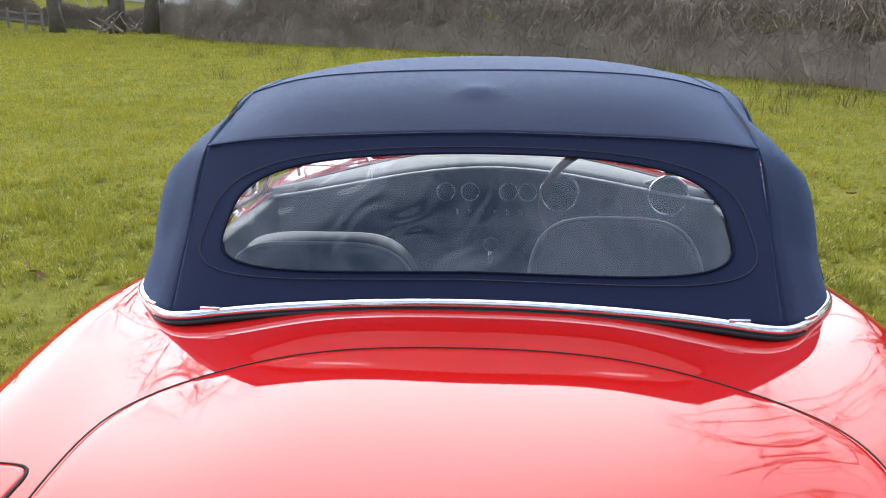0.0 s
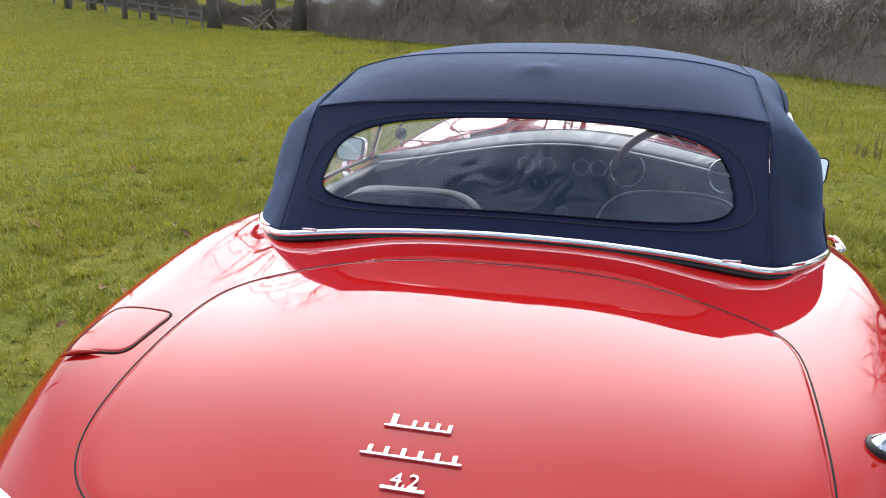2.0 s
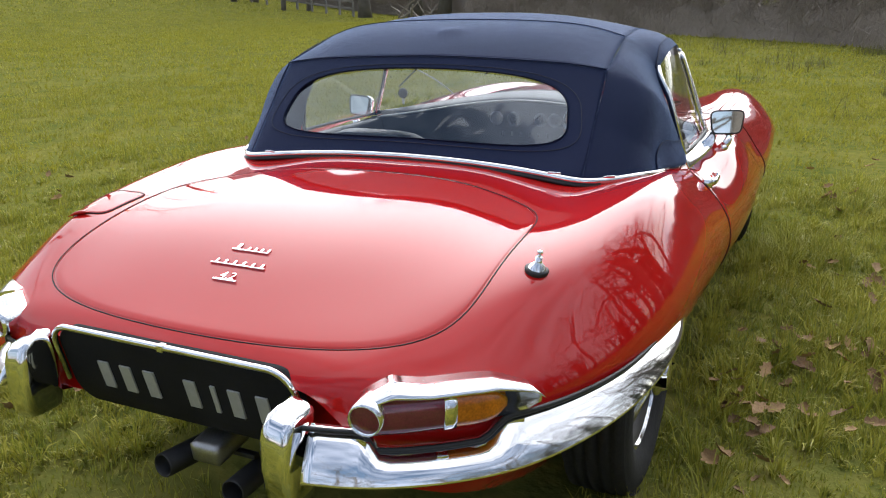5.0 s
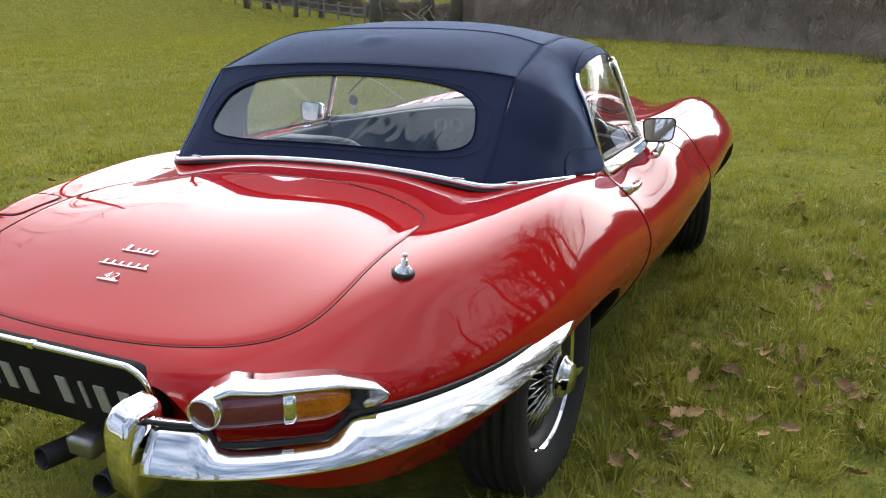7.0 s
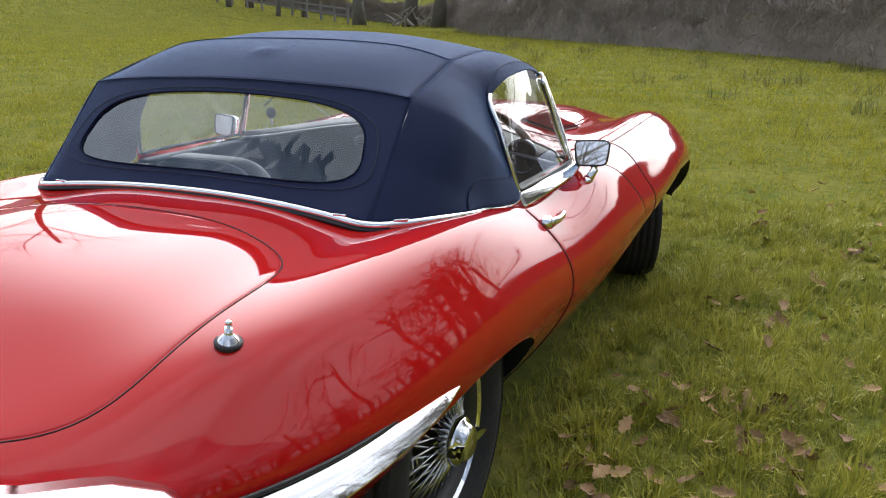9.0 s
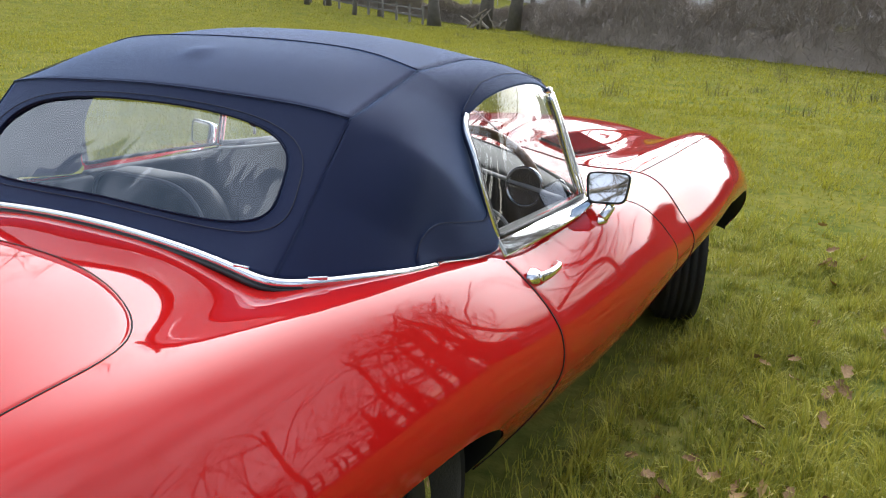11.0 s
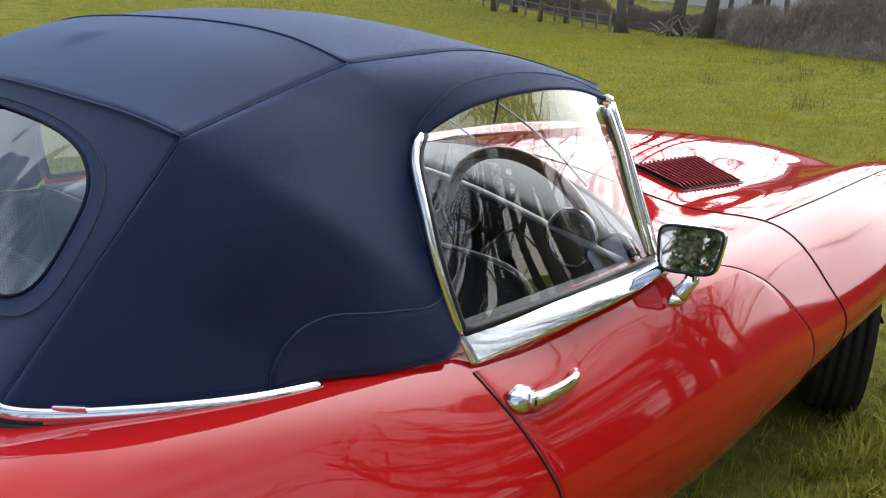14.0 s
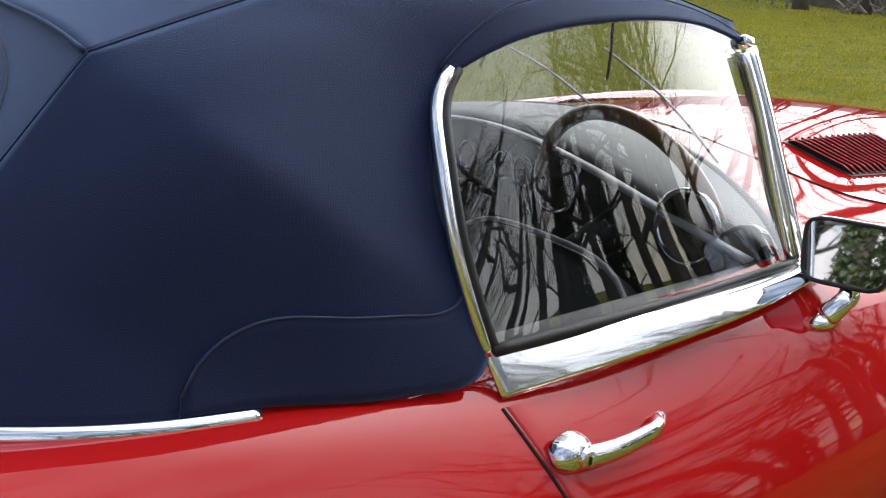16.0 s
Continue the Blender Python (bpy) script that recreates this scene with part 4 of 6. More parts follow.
def bumper(sign):
    path = curve3(BUMPER, 70)
    prof = [(-0.016, -0.034), (0.024, -0.0405), (0.0335, -0.0410), (0.0348, -0.0402), (0.0350, -0.0388), (0.0338, -0.034), (0.0275, -0.017), (0.019, 0.002), (0.009, 0.019), (-0.002, 0.033), (-0.010, 0.041), (-0.016, 0.044), (-0.022, 0.0)]
    prof = [(x * 1.30 - 0.004, z * 0.80 + 0.008) for x, z in prof]
    v, f = sweep(path, prof, scale=lambda s: (1 - 0.55 * max(0, s - 0.30) / 0.70, 1 - 0.70 * max(0, s - 0.30) / 0.70))
    m = np.array([sign, 1, 1])
    # the top edge is cut down where the tail lamp sits
    dip = 1 - 0.72 * smooth(0.455, 0.475, path[:, 0]) * (1 - smooth(0.60, 0.635, path[:, 0]))
    v = np.array(v).reshape(70, -1, 3)
    rise = v[..., 2] - path[:, None, 2]
    v[..., 2] = path[:, None, 2] + np.where(rise > 0, rise * dip[:, None], rise)
    v = v.reshape(-1, 3)
    ob = part("rear_bumper", mesh_from("rear_bumper", np.array(v) * m, f), CHROME, car, "slim chrome wrap-round rear bumper half")
    top = path + np.stack([np.zeros(70), np.zeros(70), np.interp(np.linspace(0, 1, 70), [0, 0.30, 1], [0.044, 0.044, 0.014]) * dip], 1)
    part("bumper_seal", mesh_from("bumper_seal", *tube((top + np.array([-0.008, 0.004, 0])) * m, 0.0045, 8)), BLACK, ob, "black rubber strip along the bumper")
    rings = []
    for z, w, d, yo in ((0.482, 0.016, 0.022, -1.052), (0.486, 0.022, 0.032, -1.056), (0.505, 0.026, 0.040, -1.060), (0.55, 0.027, 0.043, -1.062), (0.60, 0.027, 0.043, -1.060),
                        (0.622, 0.026, 0.040, -1.056), (0.636, 0.023, 0.033, -1.050), (0.643, 0.016, 0.022, -1.044), (0.645, 0.003, 0.004, -1.04)):
        ca, cb = squircle(32, 7.0)
        rings.append([(sign * (0.338 + w * a), yo + d * b, z - 0.004 * a) for a, b in zip(ca, cb)])
    v, f = grid(rings, False, True)
    n = len(v)
    part("overrider", mesh_from("overrider", v, list(f) + [tuple(range(32)), tuple(range(n - 32, n))]), CHROME, ob, "upright chrome overrider")


def tail_lamp(sign):
    m = np.array([sign, 1, 1])
    path = curve3([(0.440, -1.012, 0.630), (0.495, -0.978, 0.630), (0.550, -0.930, 0.628), (0.600, -0.880, 0.623), (0.632, -0.846, 0.618)], 40)
    cap = [(-0.030, -0.030), (-0.002, -0.030), (0.002, -0.026), (0.002, 0.026), (0.021, 0.0275), (0.0240, 0.0295), (0.0235, 0.032), (0.017, 0.037), (0.004, 0.0405), (-0.030, 0.043)]
    v, f = sweep(np.concatenate([path, curve3([path[-1], (0.650, -0.827, 0.615), (0.664, -0.811, 0.612)], 9)[1:]]), cap, scale=lambda s: (1 - 0.45 * max(0, s - 0.6) / 0.4, np.interp(s, [0, 0.05, 0.16, 0.34, 0.70, 0.92, 1], [0.62, 0.85, 1.22, 1.0, 1.0, 0.62, 0.22])))
    ob = part("tail_lamp", mesh_from("tail_lamp", np.array(v) * m, f), CHROME, car, "chrome tail lamp with red and amber lenses")
    lens = [(-0.004, -0.031), (0.011, -0.030), (0.019, -0.024), (0.023, -0.012), (0.0238, 0.006), (0.022, 0.020), (0.015, 0.028), (-0.004, 0.030)]
    for nm, a, b, mat in (("red_lens", 3, 20, RED_LENS), ("amber_lens", 21, 36, AMBER_LENS)):
        def shape(s, a=a, b=b):
            k = a + (b - a) * s
            w = max(0.12, 1 - (max(0, k - 25) / 11) ** 2.6) ** 0.5
            return (w, w)
        v, f = sweep(path[a:b + 1], lens, scale=shape)
        part(nm, mesh_from(nm, np.array(v) * m, f), mat, ob, nm.split("_")[0] + " ribbed lens")
    band = [(0.0, -0.033), (0.013, -0.032), (0.022, -0.025), (0.026, -0.012), (0.0268, 0.007), (0.0245, 0.022), (0.0, 0.032)]
    v, f = sweep(path[19:23], band)
    part("lens_divider", mesh_from("lens_divider", np.array(v) * m, f), CHROME, ob)
    # round reflector facing back on the inner end
    drum = lathe([(0.022, 0.050), (0.0275, 0.060), (0.0285, 0.10), (0.0265, 0.112), (0.0245, 0.112), (0.0235, 0.104)], 32)
    turn = np.array(pose(0, 0, 0, 0, 4, -82).to_3x3())
    at = np.array([sign * 0.444, -0.925, 0.644])
    dv = (np.array(drum[0]) @ turn.T) * m
    part("reflector_bezel", mesh_from("reflector_bezel", dv + at, drum[1]), CHROME, ob)
    disc = lathe([(0.0, 0.110), (0.012, 0.109), (0.0235, 0.105)], 32)
    part("reflector", mesh_from("reflector", (np.array(disc[0]) @ turn.T) * m + at, disc[1]), RED_LENS, ob, "round red reflector")


for s in (1, -1):
    bumper(s)
    tail_lamp(s)
for ob in [o for o in car.children if o.name.startswith(("rear_bumper.", "tail_lamp."))]:
    ob.location = (0.055, 0.045, 0.0)          # the near-side pair sits a little further in


def number_plate():
    """A black plate in a chrome frame; its characters are plain bars."""
    cx, cz, hw, hh = 0.026, 0.578, 0.272, 0.083
    tilt = math.radians(-14)

    def on(a, b, out):
        return (cx + hw * a, -0.964 + math.sin(tilt) * hh * b * 1.0 - out, cz + hh * b)

    ca, cb = rounded_box(hw, hh, 0.048)
    rings = [[on(a * k, b * k, o) for a, b in zip(ca, cb)] for k, o in ((0.02, 0.004), (0.6, 0.004), (0.98, 0.004), (1.0, 0.002), (1.0, -0.02))]
    v, f = grid(rings, False, True)
    plate = part("number_plate", mesh_from("number_plate", v, list(f) + [tuple(range(96))]), PLATE, car, "black number plate with raised silver bars")
    over = [95] + list(range(49))
    frame_line = np.array([on(ca[i] * 1.012, cb[i] * 1.05, 0.009) for i in over])
    part("plate_frame", mesh_from("plate_frame", *tube(frame_line, 0.0060, 8, up=(0, 1, 0))), CHROME, plate, "chrome frame round the plate")
    for i, x in enumerate((-0.62, -0.42, -0.21, 0.14, 0.33, 0.50, 0.72)):
        w = 0.005 if i == 4 else 0.013
        c = on(x, -0.10, 0.0055)
        part("character_bar", box(*c, 2 * w, 0.004, 0.060, 0.0015, pose(0, 0, 0, 14, 0, 0)), SILVER, plate)
    part("plate_clip", box(*on(0.02, 1.05, 0.010), 0.014, 0.014, 0.014, 0.003), CHROME, plate)


number_plate()


def exhausts():
    for x, z, end, turn in ((-0.015, 0.412, -0.98, -6), (0.145, 0.397, -0.98, 5)):
        pipe = [(0.0, -0.45), (0.022, -0.45), (0.024, -0.43), (0.024, 0.0), (0.022, 0.003), (0.020, 0.0), (0.019, -0.10), (0.0, -0.10)]
        v, f = lathe(pipe, 28)
        v = np.array(v)[:, [1, 0, 2]] * np.array([1, -1, 1])
        v = v @ np.array(pose(0, 0, 0, -4, 0, turn).to_3x3()).T + np.array([x, end, z])
        part("exhaust_pipe", mesh_from("exhaust_pipe", v, f), BLACK, car, "sooty exhaust tail pipe")
    part("exhaust_silencer", box(0.070, -0.905, 0.452, 0.068, 0.12, 0.044, 0.016, pose(0, 0, 0, 8, 0, 0)), STEEL, car, "dull steel silencer end above the tail pipes")
    part("pipe_hanger", box(0.070, -0.90, 0.425, 0.14, 0.016, 0.010, 0.003), BLACK, car)


exhausts()


def aerial():
    base = top_point(0.580, -0.597)
    tilt = pose(*base, 8, 12, 0)
    def spun(prof, n=24):
        v, f = lathe(prof, n)
        return [tilt @ Vector((p[1], p[2], p[0])) for p in v], f
    ob = part("aerial", mesh_from("aerial", *spun([(0.022, -0.004), (0.023, 0.003), (0.020, 0.006), (0.0, 0.007)])), BLACK, car, "retracted aerial on a rubber base")
    part("cone", mesh_from("cone", *spun([(0.018, 0.005), (0.015, 0.011), (0.008, 0.018), (0.0065, 0.020), (0.0065, 0.030), (0.0, 0.030)])), CHROME, ob)
    part("tip", mesh_from("tip", *spun([(0.003, 0.028), (0.003, 0.036), (0.0055, 0.037), (0.0055, 0.041), (0.003, 0.043), (0.0, 0.044)])), CHROME, ob)


aerial()


def text_mesh(words, size, depth):
    cu = bpy.data.curves.new("text", "FONT")
    cu.body, cu.size, cu.extrude, cu.align_x, cu.resolution_u = words, size, depth, "CENTER", 3
    tmp = bpy.data.objects.new("text", cu)
    scene.collection.objects.link(tmp)
    bpy.context.view_layer.update()
    me = bpy.data.meshes.new_from_object(tmp.evaluated_get(bpy.context.evaluated_depsgraph_get()))
    bpy.data.objects.remove(tmp)
    return me


def badges():
    """Maker's lettering as plain bars, and the engine size in figures."""
    def at(x, y, out):
        p = top_point(x, y, out)
        slope = (top_z(x, y + 0.02) - top_z(x, y - 0.02)) / 0.04
        return pose(*p, math.degrees(math.atan(slope)), 0, 0)
    rows = ((-0.690, 0.004, 0.045, ((-0.034, 0.020, 0.024), (-0.006, 0.013, 0.016), (0.010, 0.013, 0.016), (0.026, 0.013, 0.016), (0.042, 0.013, 0.016))),
            (-0.738, 0.008, 0.066, tuple((-0.055 + 0.0222 * k, 0.015, 0.017) for k in range(6))))
    for y, x0, half, blocks in rows:
        b = part("badge", box(0, 0, 0.0015, 2 * half, 0.0038, 0.004, 0.001), CHROME, lid, "chrome badge of plain bars")
        b.matrix_local = at(x0, y - 0.012, 0.002)
        for x, w, h in blocks:
            o = part("badge_bar", box(0, h / 2 - 0.002, 0.001, w * 0.42, h * 0.92, 0.0035, 0.001), CHROME, b)
            o.matrix_local = Matrix.Translation((x, 0, 0))
    me = text_mesh("4.2", 0.030, 0.0018)
    o = part("badge_figures", me, CHROME, lid, "chrome figures on the boot")
    o.matrix_local = at(0.012, -0.793, 0.0035)
    b = part("badge", box(0, 0, 0.0015, 0.056, 0.005, 0.0045, 0.001), CHROME, lid)
    b.matrix_local = at(0.012, -0.796, 0.002)


badges()


def fuel_flap():
    ca, cb = squircle(64, 6)
    P, lo = [], 0.0
    for k, d in ((0.03, 0.0022), (0.5, 0.0022), (0.9, 0.0022), (0.97, 0.0020), (1.0, -0.003)):
        ring_pts = []
        for a, b in zip(ca * k, cb * k):
            y = -0.536 + 0.068 * b
            x = 0.556 + 0.060 * a - 0.004 * b
            p = top_point(x, y, d)
            ring_pts.append((-p[0], p[1], p[2]))
        P.append(ring_pts)
    v, f = grid(P, False, True)
    ob = part("fuel_flap", mesh_from("fuel_flap", v, list(f) + [tuple(range(64))]), RED, car, "red fuel filler flap with lifted lip")
    line = []
    for a, b in zip(ca * 1.01, cb * 1.01):
        p = top_point(0.556 + 0.060 * a - 0.004 * b, -0.536 + 0.068 * b, 0.0)
        line.append((-p[0], p[1], p[2]))
    part("shut_line", mesh_from("shut_line", *tube(np.array(line), 0.0024, 6, True)), GAP, ob)
    lip = np.array([np.array([-x, -0.606 - 0.004, top_z(x, -0.604) + 0.004]) for x in np.linspace(0.540, 0.618, 12)])
    part("finger_lip", mesh_from("finger_lip", *tube(lip, 0.006, 8, scale=lambda s: (math.sin(math.pi * min(max(s, 0.05), 0.95)), math.sin(math.pi * min(max(s, 0.05), 0.95)) * 0.8))), RED, ob)


fuel_flap()


def louvres(sign):
    x0, x1 = 0.292, 0.438
    ys, xs = np.linspace(1.540, 1.900, 12), np.linspace(x0 - 0.004, x1 + 0.004, 10)
    # the bonnet is uncut; black sheets stand for the shade inside the louvres
    P = np.array([[top_point(x, y, 0.0018) for x in xs] for y in ys]) * np.array([sign, 1, 1])
    panel = part("louvre_panel", mesh_from("louvre_panel", *grid(P)), BLACK, hood_panel, "black sheet for the shade under the louvres")
    for k in range(15):
        y = 1.556 + k * 0.0228
        rows = []
        for dy, h in ((0.0080, 0.0010), (0.0055, 0.0065), (0.001, 0.0105), (-0.0045, 0.0120), (-0.0055, 0.0100)):
            rows.append([top_point(x, y + dy, 0.0015 + h * min(1, 0.25 + 6 * min(u, 1 - u))) for u, x in zip(np.linspace(0, 1, 14), np.linspace(x0, x1, 14))])
        inner = [[top_point(x, y - 0.0025, h) for x in np.linspace(x0 + 0.002, x1 - 0.002, 8)] for h in (0.0, 0.0100)]
        part("louvre_opening", mesh_from("louvre_opening", *grid(np.array(inner) * np.array([sign, 1, 1]))), GAP, panel)
        part("louvre", mesh_from("louvre", *grid(np.array(rows) * np.array([sign, 1, 1]))), RED, panel)


for s in (1, -1):
    louvres(s)


# ---- cabin ----
def seat(cx, tilt, forward):
    """A bucket seat: ribbed backrest with pale piping along its arched top, and a cushion."""
    ob = part("seat", box(cx, 0.74 + forward * 0.3, 0.40, 0.44, 0.46, 0.14, 0.04), LEATHER, car, "black leather bucket seat with pale piping")
    w, h = 0.235, 0.46
    outline = [(w * a * (1 - 0.10 * max(0, b)), h / 2 + h / 2 * b) for a, b in zip(*squircle(64, 4.0))]
    rings = []
    for d, k in ((-0.045, 0.90), (-0.050, 0.97), (-0.02, 1.0), (0.02, 1.0), (0.048, 0.96), (0.050, 0.88), (0.040, 0.02)):
        rings.append([(x * k, d + 0.02 * (x / w) ** 2, h / 2 + (z - h / 2) * k) for x, z in outline])
    v, f = grid(rings, False, True)
    back = part("backrest", mesh_from("backrest", v, list(f) + [tuple(range(64))]), LEATHER, ob)
    arc = np.array([(x, -0.048 + 0.02 * (x / w) ** 2, z) for x, z in outline])
    part("piping", mesh_from("piping", *tube(arc, 0.0045, 8, True, up=(0, 1, 0))), PIPING, back)
    back.matrix_local = pose(cx, 0.50 + forward, 0.36, tilt, 0, 0)
    for k in range(5):
        r = part("rib", box(cx - 0.16 + 0.08 * k, 0.74 + forward * 0.3, 0.475, 0.072, 0.40, 0.03, 0.012), LEATHER, ob)


seat(-0.36, 6, 0.0)
seat(0.34, -34, 0.13)


def cabin():
    part("cabin_floor", box(0, 0.75, 0.27, 1.30, 1.20, 0.02), CARPET, car)
    part("transmission_tunnel", box(0, 0.85, 0.40, 0.22, 0.95, 0.28, 0.05), CARPET, car)
    part("rear_bulkhead", box(0, 0.17, 0.52, 1.22, 0.03, 0.52, 0.01, pose(0, 0, 0, -10, 0, 0)), CARPET, car)
    part("rear_shelf", box(0, 0.10, 0.765, 1.18, 0.24, 0.02, 0.008), CARPET, car, "black rear shelf trim")
    for s in (1, -1):
        part("door_trim", box(s * 0.632, 0.76, 0.56, 0.04, 0.62, 0.45, 0.015), LEATHER, car, "black door trim")
        part("side_trim", box(s * 0.625, 0.28, 0.55, 0.05, 0.36, 0.45, 0.015), LEATHER, car)
        part("footwell_side", box(s * 0.63, 1.25, 0.50, 0.05, 0.45, 0.50, 0.01), CARPET, car)
    part("toe_board", box(0, 1.46, 0.45, 1.20, 0.03, 0.50, 0.01), CARPET, car)
    base = full(SCREEN_BASE, 41)
    rows = []
    for k in np.linspace(0, 1, 10):
        rows.append([(p[0] * (0.985 - 0.04 * k), p[1] * (1 - k) + (1.03 - 0.05 * (p[0] / 0.65) ** 2) * k - 0.004, p[2] + 0.003 + 0.010 * math.sin(math.pi * k * 0.8) - 0.012 * k ** 3) for p in base])
    last = rows[-1]
    rows.append([(x, y - 0.012, z - 0.02) for x, y, z in last])
    rows.append([(x, y + 0.02, z - 0.19) for x, y, z in last])
    dash = part("dashboard", mesh_from("dashboard", *grid(rows)), LEATHER, car, "black dashboard with round dials")
    edge = np.array(rows[-2]) + np.array([0, -0.004, 0.012])
    part("dash_bright_strip", mesh_from("dash_bright_strip", *sweep(edge, [(-0.012, -0.003), (-0.012, 0.002), (-0.004, 0.005), (0.006, 0.003), (0.008, -0.003)])), PALE_TRIM, dash, "pale strip along the dashboard's edge")
    dial_at = [(0.20, 0.058), (0.50, 0.058), (-0.055, 0.028), (-0.125, 0.028), (0.055, 0.028), (0.11, 0.028)]
    for x, r in dial_at:
        v, f = lathe([(r, 0.0), (r, 0.008), (r * 0.88, 0.010), (r * 0.86, 0.004), (0.0, 0.004)], 28)
        c = np.array([x, 1.015 - 0.05 * (x / 0.65) ** 2, 0.80])
        o = part("dial", mesh_from("dial", np.array(v)[:, [1, 0, 2]] * np.array([1, -1, 1]) + c, f), CHROME, dash)
        v, f = lathe([(r * 0.86, 0.005), (0.0, 0.006)], 28)
        part("dial_glass", mesh_from("dial_glass", np.array(v)[:, [1, 0, 2]] * np.array([1, -1, 1]) + c, f), DIAL, o)
    for k in range(6):
        part("switch", box(-0.09 + 0.036 * k, 1.000, 0.745, 0.010, 0.025, 0.018, 0.003), CHROME, dash)
    c, R = Vector((0.345, 1.03, 0.760)), 0.192
    m = pose(*c, -72, 0, 0)
    a = np.linspace(0, 2 * math.pi, 73)[:-1]
    rim = np.array([m @ Vector((R * math.cos(t), R * math.sin(t), 0)) for t in a])
    sw = part("steering_wheel", mesh_from("steering_wheel", *tube(rim, 0.013, 12, True, up=(0, 0.95, 0.3))), WOOD, car, "wood-rimmed steering wheel with drilled alloy spokes")
    for t in (90, 210, 330):
        d = Vector((math.cos(radians(t)), math.sin(radians(t)), 0))
        p0, p1 = m @ (d * 0.02 + Vector((0, 0, 0.03))), m @ (d * R)
        s = sweep(np.array([p0, (p0 + p1) / 2, p1]), [(-0.018, -0.0015), (-0.018, 0.0015), (0.018, 0.0015), (0.018, -0.0015)], up=(0, 0.95, 0.3), scale=lambda k: (1.0 - 0.45 * k, 1))
        part("spoke", mesh_from("spoke", *s), STEEL, sw)
    v, f = lathe([(0.0, 0.05), (0.03, 0.045), (0.038, 0.03), (0.034, -0.02), (0.025, -0.20), (0.0, -0.20)], 24)
    part("boss", mesh_from("boss", [m @ Vector((p[1], p[2], p[0])) for p in v], f), BLACK, sw)
    # small round disc on a stalk at the foot of the screen
    st = part("round_demister_vent", mesh_from("round_demister_vent", *tube(np.array([(-0.575, 1.085, 0.826), (-0.577, 1.088, 0.85)]), 0.005, 8, up=(0, 1, 0))), STEEL, car, "small round black disc on a stalk")
    v, f = lathe([(0.0, -0.006), (0.020, -0.006), (0.022, 0.0), (0.020, 0.006), (0.0, 0.006)], 24)
    part("disc", mesh_from("disc", np.array(v)[:, [1, 0, 2]] + np.array([-0.578, 1.088, 0.872]), f), BLACK, st)
    lever = part("gear_lever", mesh_from("gear_lever", *tube(np.array([(0.0, 0.95, 0.53), (0.01, 0.90, 0.66)]), 0.008, 8, up=(0, 1, 0.3))), CHROME, car)
    v, f = lathe([(0.0, -0.022), (0.014, -0.018), (0.022, 0), (0.014, 0.018), (0.0, 0.022)], 16)
    part("knob", mesh_from("knob", np.array(v) + np.array([0.01, 0.90, 0.675]), f), BLACK, lever)


cabin()


# ---- field: trees, hedge, fence ----
rng = np.random.default_rng(7)


def along(heading, dist):
    """A place by heading (degrees left of ahead) and distance from where the walk begins."""
    a = radians(heading)
    return 0.2 - dist * math.sin(a), -1.5 + dist * math.cos(a)


def quick_mesh(name, verts, quads=None, tris=None, smooth=False):
    """A mesh from arrays of places, four-sided and three-sided faces."""
    verts = np.asarray(verts, np.float32).reshape(-1, 3)
    quads = np.zeros((0, 4), np.int32) if quads is None else np.asarray(quads, np.int32)
    tris = np.zeros((0, 3), np.int32) if tris is None else np.asarray(tris, np.int32)
    me = bpy.data.meshes.new(name)
    me.vertices.add(len(verts))
    me.vertices.foreach_set("co", verts.ravel())
    me.loops.add(quads.size + tris.size)
    me.loops.foreach_set("vertex_index", np.concatenate([quads.ravel(), tris.ravel()]))
    me.polygons.add(len(quads) + len(tris))
    me.polygons.foreach_set("loop_start", np.concatenate([np.arange(len(quads)) * 4, quads.size + np.arange(len(tris)) * 3]).astype(np.int32))
    me.update(calc_edges=True)
    if smooth:
        me.shade_smooth()
    return me


